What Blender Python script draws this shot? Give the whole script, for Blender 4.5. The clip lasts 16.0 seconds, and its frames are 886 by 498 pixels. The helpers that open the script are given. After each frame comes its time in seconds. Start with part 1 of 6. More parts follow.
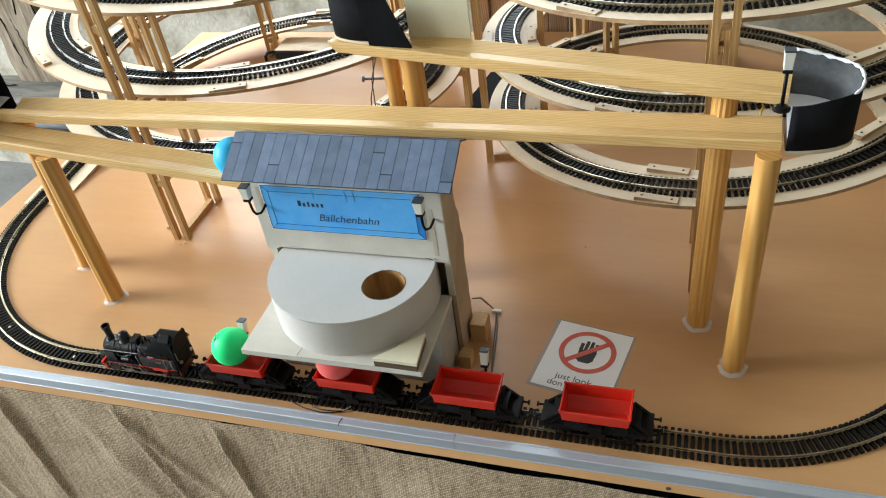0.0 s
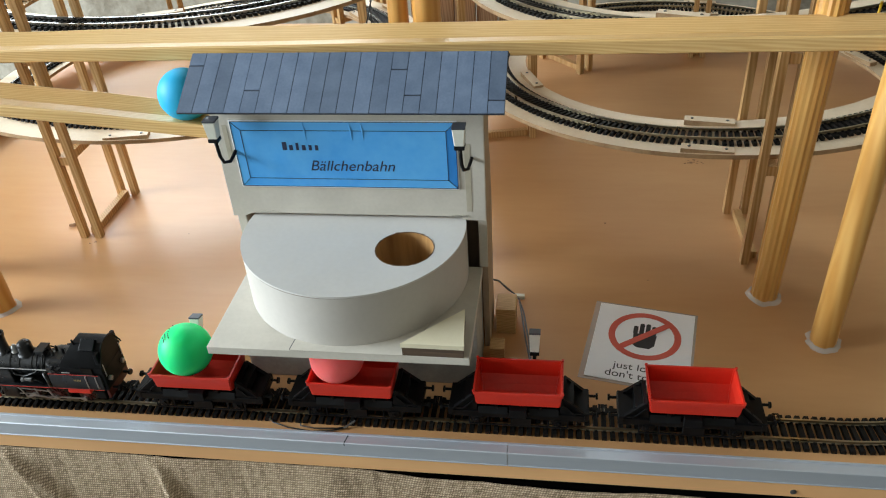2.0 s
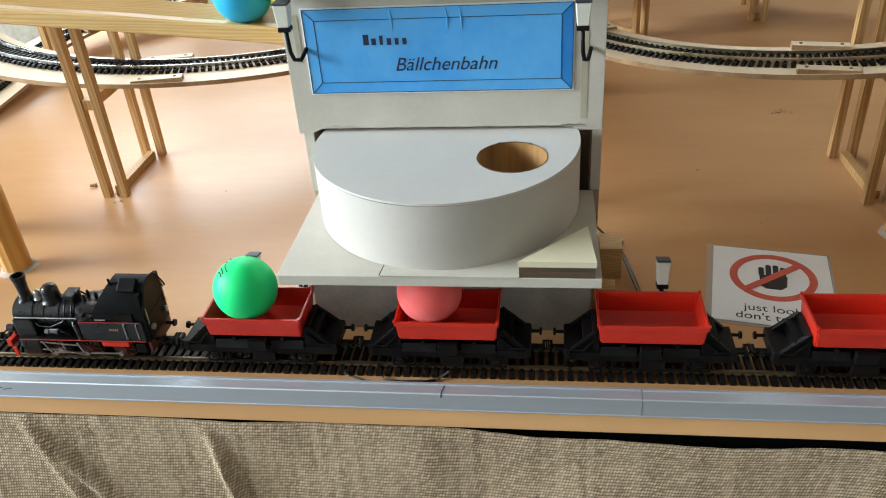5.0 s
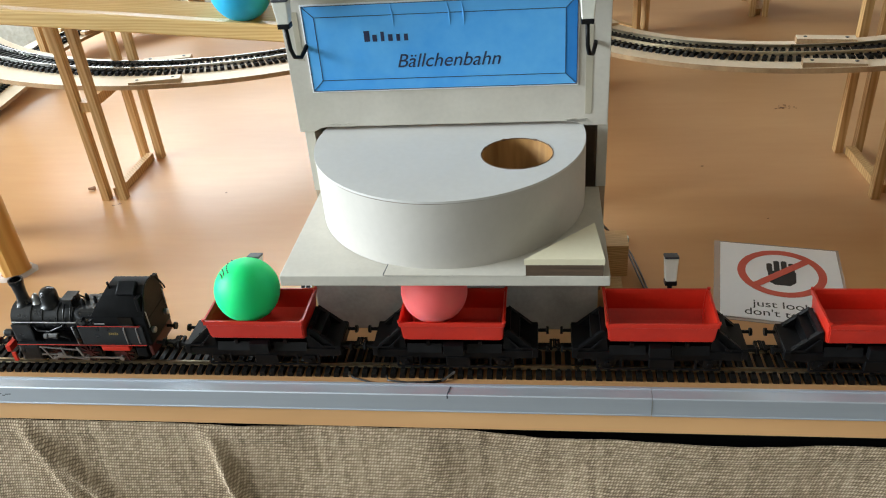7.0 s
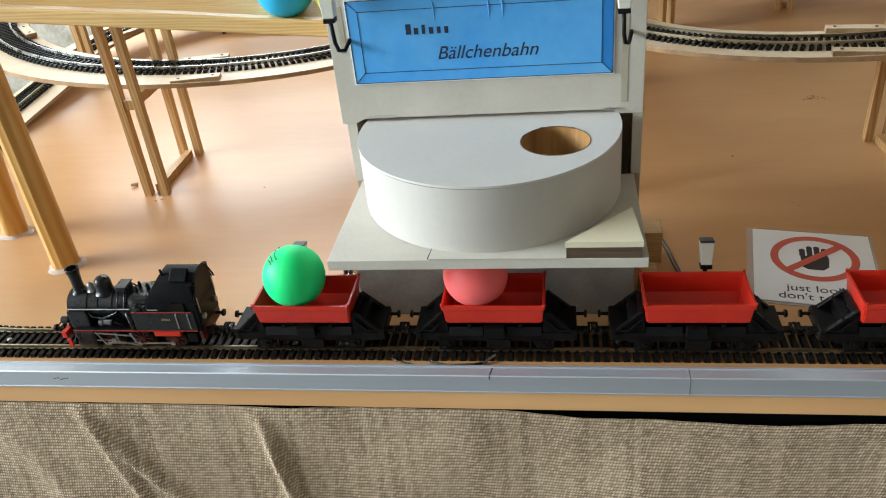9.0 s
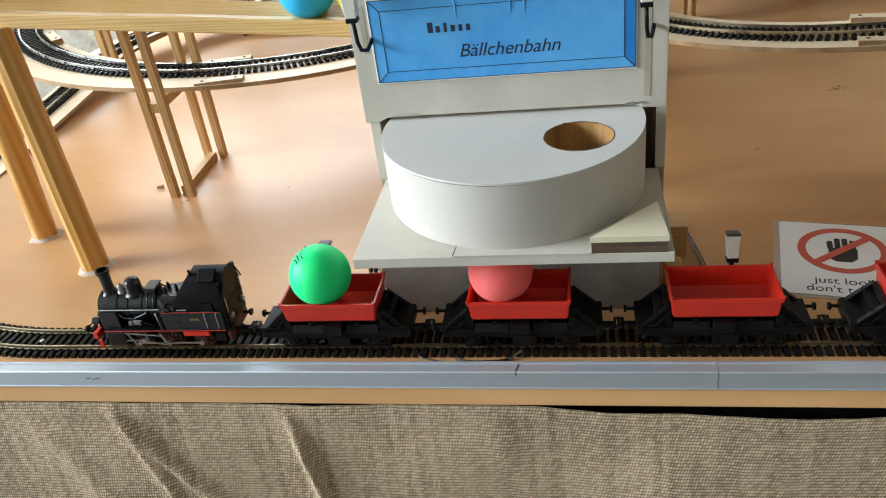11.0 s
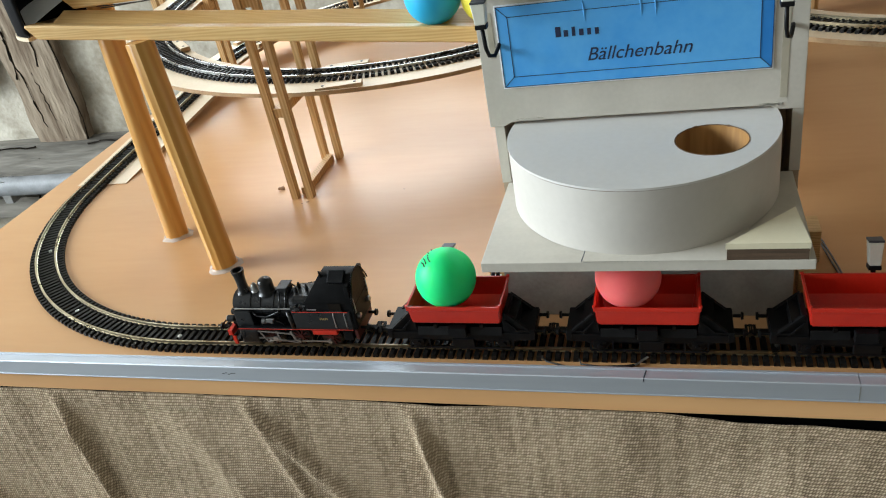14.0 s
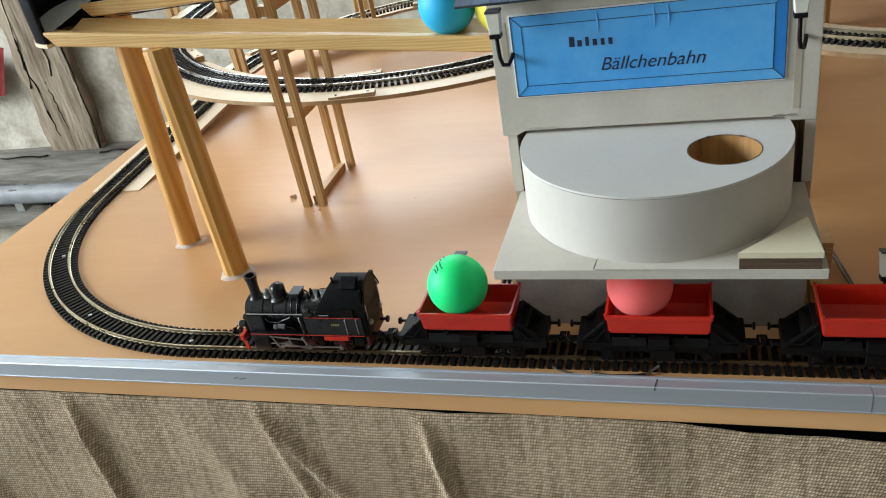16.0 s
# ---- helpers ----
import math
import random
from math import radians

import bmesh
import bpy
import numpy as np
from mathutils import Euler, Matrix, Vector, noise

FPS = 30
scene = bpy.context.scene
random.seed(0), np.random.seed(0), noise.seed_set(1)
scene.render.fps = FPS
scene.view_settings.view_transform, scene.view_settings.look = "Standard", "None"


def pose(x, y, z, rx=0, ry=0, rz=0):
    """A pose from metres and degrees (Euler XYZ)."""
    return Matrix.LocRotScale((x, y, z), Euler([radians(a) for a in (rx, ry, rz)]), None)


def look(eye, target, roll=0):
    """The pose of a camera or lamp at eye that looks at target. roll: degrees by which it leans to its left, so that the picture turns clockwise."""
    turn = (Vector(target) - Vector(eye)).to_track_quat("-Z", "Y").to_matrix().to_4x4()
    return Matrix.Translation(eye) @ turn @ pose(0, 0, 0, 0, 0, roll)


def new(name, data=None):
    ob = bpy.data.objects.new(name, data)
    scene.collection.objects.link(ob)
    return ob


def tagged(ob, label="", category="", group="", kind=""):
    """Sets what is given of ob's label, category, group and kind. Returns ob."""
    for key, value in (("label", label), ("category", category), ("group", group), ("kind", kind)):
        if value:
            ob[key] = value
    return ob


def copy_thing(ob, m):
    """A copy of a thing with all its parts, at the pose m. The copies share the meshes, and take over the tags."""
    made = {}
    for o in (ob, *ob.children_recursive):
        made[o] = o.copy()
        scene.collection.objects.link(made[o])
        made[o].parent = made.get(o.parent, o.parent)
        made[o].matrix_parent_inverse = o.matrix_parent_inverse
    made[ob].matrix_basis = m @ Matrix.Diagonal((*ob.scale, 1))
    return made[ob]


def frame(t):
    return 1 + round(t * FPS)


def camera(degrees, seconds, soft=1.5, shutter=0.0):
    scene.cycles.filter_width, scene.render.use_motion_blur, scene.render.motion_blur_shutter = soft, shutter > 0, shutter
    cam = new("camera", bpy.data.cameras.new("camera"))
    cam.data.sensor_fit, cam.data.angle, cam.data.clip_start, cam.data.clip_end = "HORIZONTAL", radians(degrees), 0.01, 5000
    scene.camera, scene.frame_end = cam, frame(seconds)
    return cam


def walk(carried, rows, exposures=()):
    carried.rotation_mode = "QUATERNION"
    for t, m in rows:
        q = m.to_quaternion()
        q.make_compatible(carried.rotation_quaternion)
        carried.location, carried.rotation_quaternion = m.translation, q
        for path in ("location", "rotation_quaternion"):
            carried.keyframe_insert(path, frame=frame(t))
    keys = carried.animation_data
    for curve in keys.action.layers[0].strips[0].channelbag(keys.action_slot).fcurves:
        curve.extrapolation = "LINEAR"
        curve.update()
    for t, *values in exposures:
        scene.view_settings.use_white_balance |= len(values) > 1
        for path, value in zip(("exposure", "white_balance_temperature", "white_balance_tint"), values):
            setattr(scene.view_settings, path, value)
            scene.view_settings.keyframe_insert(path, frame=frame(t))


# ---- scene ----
cam = camera(58.4, 16.0, soft=1.1)
PATH = [
    (0, (0.3093, -0.4533, 0.6172), (0.1669, -0.0877, 0.3074), -9.00),
    (0.5, (0.2830, -0.4523, 0.6103), (0.1388, -0.0841, 0.3042), -8.80),
    (1, (0.2447, -0.4276, 0.5795), (0.1046, -0.0481, 0.2856), -7.12),
    (1.5, (0.2172, -0.3972, 0.5287), (0.1128, -0.0095, 0.2307), -3.72),
    (2, (0.1466, -0.3934, 0.4515), (0.0786, 0.0114, 0.1660), -3.98),
    (2.5, (0.1012, -0.3846, 0.4082), (0.0335, 0.0265, 0.1318), -4.97),
    (3, (0.0961, -0.3741, 0.3793), (0.0339, 0.0469, 0.1167), -5.11),
    (3.5, (0.0759, -0.3734, 0.3516), (0.0096, 0.0406, 0.0792), -4.11),
    (6, (0.0597, -0.3642, 0.3336), (-0.0008, 0.0576, 0.0720), -4.40),
    (6.5, (0.0609, -0.3624, 0.3310), (-0.0004, 0.0575, 0.0666), -4.64),
    (7, (0.0567, -0.3642, 0.3316), (-0.0056, 0.0556, 0.0671), -4.78),
    (7.5, (0.0540, -0.3703, 0.3337), (-0.0128, 0.0513, 0.0733), -5.61),
    (8, (0.0492, -0.3775, 0.3314), (-0.0226, 0.0430, 0.0707), -5.62),
    (8.5, (0.0462, -0.3810, 0.3304), (-0.0270, 0.0391, 0.0693), -5.66),
    (9, (0.0452, -0.3837, 0.3316), (-0.0291, 0.0356, 0.0695), -6.07),
    (11.5, (0.0415, -0.3857, 0.3325), (-0.0477, 0.0304, 0.0699), -8.04),
    (12, (0.0383, -0.3823, 0.3304), (-0.0513, 0.0330, 0.0667), -8.10),
    (12.5, (0.0401, -0.3850, 0.3326), (-0.0482, 0.0336, 0.0736), -7.38),
    (13, (0.0411, -0.3838, 0.3337), (-0.0503, 0.0321, 0.0717), -7.97),
    (13.5, (0.0291, -0.3898, 0.3373), (-0.0975, 0.0196, 0.0797), -10.19),
    (14, (0.0220, -0.3908, 0.3421), (-0.1205, 0.0144, 0.0861), -11.26),
    (14.5, (0.0210, -0.3941, 0.3428), (-0.1285, 0.0095, 0.0884), -11.34),
    (15, (0.0209, -0.3962, 0.3415), (-0.1283, 0.0092, 0.0898), -11.12),
    (15.5, (0.0190, -0.3976, 0.3402), (-0.1283, 0.0072, 0.0865), -11.14),
    (16, (0.0195, -0.3958, 0.3405), (-0.1272, 0.0127, 0.0924), -10.85),
]
walk(cam, [(t, look(eye, target, roll)) for t, eye, target, roll in PATH], [(0.0, 0.18), (1.2, 0.15), (2.0, 0.0), (3.0, 0.17), (6.0, 0.14), (9.0, 0.11), (12.5, 0.08), (14.0, -0.10), (16.0, -0.15)])

# ---- world, sun, window light, exposure ----
world = bpy.data.worlds.new("sky")
scene.world = world
world.use_nodes = True
_wn, _wl = world.node_tree.nodes, world.node_tree.links
_sky = _wn.new("ShaderNodeTexSky")
_sky.sky_type, _sky.sun_disc = "NISHITA", False
_sky.sun_elevation, _sky.sun_rotation = radians(35), radians(60)
_wl.new(_sky.outputs[0], _wn["Background"].inputs[0])
_wn["Background"].inputs[1].default_value = 0.1


def window_light(name, eye, target, w, h, power, colour):
    """Daylight that comes in through a window opening of the barn."""
    lamp = bpy.data.lights.new(name, "AREA")
    lamp.shape, lamp.size, lamp.size_y = "RECTANGLE", w, h
    lamp.energy, lamp.color = power, colour
    ob = new(name, lamp)
    ob.matrix_world = look(eye, target)
    return ob



window_light("window_west_light", (-4.76, -0.55, 1.72), (0.0, 0.2, 0.0), 1.9, 1.5, 430, (0.825, 0.935, 1.0))
window_light("window_north_light", (-0.72, 1.56, 0.92), (-0.6, 0.0, 0.2), 1.4, 0.85, 36, (0.825, 0.935, 1.0))
window_light("door_south_light", (-3.7, -2.0, 0.75), (-0.2, 0.0, 0.0), 1.0, 1.1, 66, (0.84, 0.94, 1.0))

# ---- materials ----
def nodes_of(name):
    m = bpy.data.materials.new(name)
    m.use_nodes = True
    return m, m.node_tree.nodes, m.node_tree.links, m.node_tree.nodes["Principled BSDF"]


def ramp_node(n, stops):
    r = n.new("ShaderNodeValToRGB")
    while len(r.color_ramp.elements) < len(stops):
        r.color_ramp.elements.new(0.5)
    for e, (p, c) in zip(r.color_ramp.elements, stops):
        e.position, e.color = p, (*c, 1)
    return r


def surface(name, c1, c2, rough=0.6, metal=0.0, scale=40.0, fine=400.0, bump=0.15, stretch=(1, 1, 1), spec=0.5, depth=0.0004, rvar=0.1, perobj=0.0, coat=0.0):
    """Two-scale noise between two colours, with fine relief and uneven gloss."""
    m, n, l, b = nodes_of(name)
    co = n.new("ShaderNodeTexCoord")
    mp = n.new("ShaderNodeMapping")
    mp.inputs["Scale"].default_value = stretch
    l.new(co.outputs["Object"], mp.inputs[0])
    big = n.new("ShaderNodeTexNoise")
    big.inputs["Scale"].default_value, big.inputs["Detail"].default_value = scale, 5
    l.new(mp.outputs[0], big.inputs[0])
    small = n.new("ShaderNodeTexNoise")
    small.inputs["Scale"].default_value, small.inputs["Detail"].default_value = fine, 3
    l.new(mp.outputs[0], small.inputs[0])
    mix = n.new("ShaderNodeMath")
    mix.operation, mix.inputs[1].default_value = "MULTIPLY_ADD", 0.35
    l.new(small.outputs[0], mix.inputs[0])
    l.new(big.outputs[0], mix.inputs[2])
    r = ramp_node(n, [(0.45, c1), (0.95, c2)])
    l.new(mix.outputs[0], r.inputs[0])
    out = r.outputs[0]
    if perobj:
        oi = n.new("ShaderNodeObjectInfo")
        hv = n.new("ShaderNodeHueSaturation")
        mr = n.new("ShaderNodeMapRange")
        mr.inputs["To Min"].default_value, mr.inputs["To Max"].default_value = 1 - perobj, 1 + perobj
        l.new(oi.outputs["Random"], mr.inputs[0])
        l.new(mr.outputs[0], hv.inputs["Value"])
        l.new(out, hv.inputs["Color"])
        out = hv.outputs[0]
    l.new(out, b.inputs["Base Color"])
    rr = n.new("ShaderNodeMapRange")
    rr.inputs["To Min"].default_value, rr.inputs["To Max"].default_value = max(0.03, rough - rvar), min(1, rough + rvar)
    l.new(big.outputs[0], rr.inputs[0])
    l.new(rr.outputs[0], b.inputs["Roughness"])
    b.inputs["Metallic"].default_value = metal
    b.inputs["Specular IOR Level"].default_value = spec
    b.inputs["Coat Weight"].default_value = coat
    if bump:
        bp = n.new("ShaderNodeBump")
        bp.inputs["Strength"].default_value, bp.inputs["Distance"].default_value = bump, depth
        l.new(small.outputs[0], bp.inputs["Height"])
        l.new(bp.outputs[0], b.inputs["Normal"])
    return m


def wood(name, c1, c2, stretch, rough=0.45, rings=90.0, bump=0.2, contrast=(0.3, 0.75), spec=0.4, perobj=0.0):
    """Grain: bands of noise drawn out along the axis with the small stretch."""
    m, n, l, b = nodes_of(name)
    co = n.new("ShaderNodeTexCoord")
    mp = n.new("ShaderNodeMapping")
    mp.inputs["Scale"].default_value = stretch
    l.new(co.outputs["Object"], mp.inputs[0])
    g = n.new("ShaderNodeTexNoise")
    g.inputs["Scale"].default_value, g.inputs["Detail"].default_value, g.inputs["Distortion"].default_value = rings, 4, 0.6
    l.new(mp.outputs[0], g.inputs[0])
    w = n.new("ShaderNodeTexWave")
    w.bands_direction = "DIAGONAL"
    w.inputs["Scale"].default_value, w.inputs["Distortion"].default_value = rings * 0.8, 7
    w.inputs["Detail"].default_value, w.inputs["Detail Scale"].default_value = 3, 0.6
    l.new(mp.outputs[0], w.inputs[0])
    a = n.new("ShaderNodeMath")
    a.operation, a.inputs[1].default_value = "MULTIPLY_ADD", 0.45
    l.new(w.outputs["Fac"], a.inputs[0])
    h = n.new("ShaderNodeMath")
    h.operation, h.inputs[1].default_value = "MULTIPLY", 0.6
    l.new(g.outputs[0], h.inputs[0])
    l.new(h.outputs[0], a.inputs[2])
    r = ramp_node(n, [(contrast[0], c1), (contrast[1], c2)])
    l.new(a.outputs[0], r.inputs[0])
    out = r.outputs[0]
    blot = n.new("ShaderNodeTexNoise")
    blot.inputs["Scale"].default_value = 9
    l.new(co.outputs["Object"], blot.inputs[0])
    hv = n.new("ShaderNodeHueSaturation")
    mr = n.new("ShaderNodeMapRange")
    mr.inputs["To Min"].default_value, mr.inputs["To Max"].default_value = 0.86, 1.12
    l.new(blot.outputs[0], mr.inputs[0])
    val = mr.outputs[0]
    if perobj:
        oi = n.new("ShaderNodeObjectInfo")
        m2 = n.new("ShaderNodeMapRange")
        m2.inputs["To Min"].default_value, m2.inputs["To Max"].default_value = 1 - perobj, 1 + perobj
        l.new(oi.outputs["Random"], m2.inputs[0])
        mu = n.new("ShaderNodeMath")
        mu.operation = "MULTIPLY"
        l.new(val, mu.inputs[0])
        l.new(m2.outputs[0], mu.inputs[1])
        val = mu.outputs[0]
    l.new(val, hv.inputs["Value"])
    l.new(out, hv.inputs["Color"])
    l.new(hv.outputs[0], b.inputs["Base Color"])
    b.inputs["Roughness"].default_value = rough
    b.inputs["Specular IOR Level"].default_value = spec
    bp = n.new("ShaderNodeBump")
    bp.inputs["Strength"].default_value, bp.inputs["Distance"].default_value = bump, 0.0004
    l.new(a.outputs[0], bp.inputs["Height"])
    l.new(bp.outputs[0], b.inputs["Normal"])
    return m


M_TABLE = surface("beech laminate", (0.520, 0.272, 0.112), (0.580, 0.325, 0.145), 0.40, spec=0.5, scale=6, fine=60, bump=0.012, stretch=(0.45, 2.4, 2.4), rvar=0.015)
M_EDGE = wood("beech edging", (0.74, 0.40, 0.175), (0.80, 0.46, 0.21), (0.25, 3, 3), rough=0.45, rings=9, bump=0.02, contrast=(0.1, 0.9))
M_BEAM = wood("varnished pine", (0.66, 0.395, 0.145), (0.77, 0.52, 0.225), (0.6, 9, 9), rough=0.45, rings=36, bump=0.08, spec=0.3)
M_POLE = wood("varnished pine pole", (0.56, 0.275, 0.066), (0.66, 0.365, 0.105), (4.0, 4.0, 0.12), rough=0.32, rings=22, bump=0.06, spec=0.5)
M_LATH = wood("pine lath", (0.42, 0.235, 0.085), (0.56, 0.355, 0.155), (7, 7, 0.3), rough=0.5, rings=30, perobj=0.1)
M_PLY = surface("birch ply", (0.66, 0.52, 0.35), (0.78, 0.66, 0.49), 0.6, scale=14, fine=300, bump=0.1)
M_PLYEDGE = surface("cut ply edge", (0.30, 0.18, 0.09), (0.52, 0.36, 0.2), 0.8, scale=60, fine=500, bump=0.3)
M_BLOCK = wood("pine block", (0.50, 0.30, 0.12), (0.68, 0.46, 0.22), (0.7, 8, 8), rough=0.6, rings=60, perobj=0.12)
M_TIE = surface("black plastic sleepers", (0.005, 0.0045, 0.004), (0.015, 0.013, 0.012), 0.5, spec=0.16, scale=90, fine=900, bump=0.3, perobj=0.25)
M_NICKEL = surface("grey steel rail", (0.33, 0.32, 0.30), (0.55, 0.54, 0.52), 0.28, metal=1.0, scale=60, fine=600, bump=0.05)
M_RAIL = surface("nickel silver rail", (0.43, 0.37, 0.25), (0.62, 0.55, 0.42), 0.3, metal=1.0, scale=60, fine=600, bump=0.05)
M_ALU = surface("brushed aluminium", (0.53, 0.57, 0.63), (0.61, 0.65, 0.71), 0.52, metal=0.75, scale=8, fine=500, bump=0.03, stretch=(0.05, 8, 8), rvar=0.03)
M_CARD = surface("grey painted board", (0.525, 0.49, 0.425), (0.63, 0.59, 0.515), 0.75, scale=28, fine=350, bump=0.2)
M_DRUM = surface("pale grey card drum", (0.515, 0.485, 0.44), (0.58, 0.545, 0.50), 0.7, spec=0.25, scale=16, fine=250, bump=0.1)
# the drum's grey again, raised for light falling on the flat lid
M_DRUMLIT = surface("pale grey drum lid, lit tone", (0.585, 0.565, 0.535), (0.66, 0.64, 0.61), 0.6, spec=0.25, scale=12, fine=250, bump=0.1)
# house board grey with the shade under the platform mixed into the colour
M_LOWER = surface("shade-darkened grey board", (0.30, 0.29, 0.26), (0.47, 0.455, 0.42), 0.8, scale=40, fine=350, bump=0.2, spec=0.2)
M_RAW = surface("raw brown board", (0.36, 0.27, 0.18), (0.50, 0.39, 0.28), 0.8, scale=25, fine=300, bump=0.3)
M_RAWDARK = surface("rough cut card edge", (0.10, 0.055, 0.03), (0.22, 0.13, 0.07), 0.85)
M_SLATE = surface("blue-grey printed slate", (0.095, 0.135, 0.21), (0.15, 0.20, 0.29), 0.6, scale=70, fine=600, bump=0.2, perobj=0.16)
M_LINE = surface("dark joint", (0.03, 0.04, 0.06), (0.05, 0.06, 0.08), 0.7)
M_BLUE = surface("glossy blue print", (0.07, 0.37, 0.86), (0.15, 0.52, 0.95), 0.42, spec=0.35, scale=22, fine=160, bump=0.15, depth=0.0006)
M_BLUED = surface("darker blue print", (0.02, 0.21, 0.62), (0.04, 0.27, 0.70), 0.42, spec=0.35, scale=18, fine=120, bump=0.15)
M_BLUEL = surface("lighter blue print", (0.09, 0.40, 0.86), (0.13, 0.47, 0.90), 0.42, spec=0.35, scale=18, fine=120, bump=0.15)
M_PAPER = surface("white paper", (0.84, 0.85, 0.87), (0.89, 0.90, 0.915), 0.4, scale=20, fine=300, bump=0.05)
M_INK = surface("black ink", (0.012, 0.012, 0.014), (0.03, 0.03, 0.035), 0.5)
M_NAVY = surface("navy ink", (0.012, 0.02, 0.06), (0.02, 0.03, 0.09), 0.5)
M_SIGNRED = surface("red sign ink", (0.58, 0.09, 0.06), (0.66, 0.13, 0.09), 0.45)
M_BLACK = surface("black plastic", (0.004, 0.004, 0.0045), (0.009, 0.009, 0.010), 0.42, scale=120, fine=900, bump=0.15, spec=0.18)
M_MATTE = surface("matt black paint", (0.0035, 0.0036, 0.0042), (0.008, 0.0082, 0.009), 0.42, scale=150, fine=1200, bump=0.15, spec=0.1)
M_LOCO = surface("black painted metal", (0.004, 0.0042, 0.005), (0.010, 0.0105, 0.012), 0.30, scale=150, fine=1200, bump=0.2, spec=0.45)
M_RED = surface("red plastic", (0.56, 0.022, 0.010), (0.68, 0.035, 0.016), 0.35, scale=40, fine=500, bump=0.08, perobj=0.08)
M_DARKRED = surface("dark red paint", (0.05, 0.006, 0.005), (0.09, 0.011, 0.008), 0.5)
M_DARKSTEEL = surface("dull dark steel", (0.10, 0.10, 0.10), (0.2, 0.2, 0.2), 0.4, metal=0.8)
M_STEEL = surface("bright steel", (0.40, 0.40, 0.40), (0.58, 0.58, 0.57), 0.34, metal=1.0, scale=80, fine=500, bump=0.05)
M_WHITE = surface("milky lamp plastic", (0.66, 0.66, 0.58), (0.80, 0.79, 0.70), 0.35)
M_CAP = surface("slate grey plastic", (0.035, 0.04, 0.05), (0.06, 0.065, 0.08), 0.5)
M_GREEN = surface("green ball", (0.01, 0.80, 0.24), (0.015, 0.84, 0.27), 0.5, spec=0.3, scale=20, fine=300, bump=0.02)
M_PINK = surface("coral red ball", (0.95, 0.15, 0.15), (0.98, 0.18, 0.18), 0.5, spec=0.3, scale=20, fine=300, bump=0.02)
M_CYAN = surface("sky blue ball", (0.02, 0.42, 0.74), (0.03, 0.46, 0.78), 0.5, spec=0.3, scale=20, fine=300, bump=0.02)
M_YELLOW = surface("yellow ball", (0.80, 0.68, 0.05), (0.84, 0.72, 0.07), 0.5, scale=20, fine=300, bump=0.02)
for _m in (M_GREEN, M_PINK):
    _b = _m.node_tree.nodes["Principled BSDF"]
    _b.inputs["Subsurface Weight"].default_value, _b.inputs["Subsurface Scale"].default_value = 0.6, 0.02
M_FELT = surface("black felt", (0.004, 0.004, 0.005), (0.011, 0.011, 0.013), 0.8, scale=60, fine=700, bump=0.4, spec=0.12)
M_GREYFILM = surface("grey plastic film", (0.05, 0.053, 0.056), (0.13, 0.135, 0.14), 0.25, scale=20, fine=200, bump=0.1)
M_GLUE = surface("hot glue", (0.90, 0.88, 0.84), (0.95, 0.94, 0.92), 0.15, scale=60, fine=300, bump=0.3)
M_GLUE.node_tree.nodes["Principled BSDF"].inputs["Alpha"].default_value = 0.45
M_TAPE = surface("yellowed tape", (0.42, 0.38, 0.29), (0.52, 0.47, 0.37), 0.35, scale=60, fine=400, bump=0.2)
M_CREAM = surface("cream hardboard", (0.72, 0.65, 0.46), (0.80, 0.74, 0.55), 0.6, scale=20, fine=300, bump=0.1)
M_HOLE = surface("wooden lining", (0.20, 0.085, 0.022), (0.60, 0.34, 0.12), 0.5, scale=60, fine=220, stretch=(1, 1, 0.12), bump=0.2)
M_WIREB = surface("black wire", (0.01, 0.01, 0.01), (0.03, 0.03, 0.03), 0.4)
M_WIREY = surface("yellow wire", (0.65, 0.42, 0.02), (0.75, 0.5, 0.04), 0.4)
M_STAIN = surface("brown stain", (0.22, 0.11, 0.05), (0.36, 0.2, 0.1), 0.6)


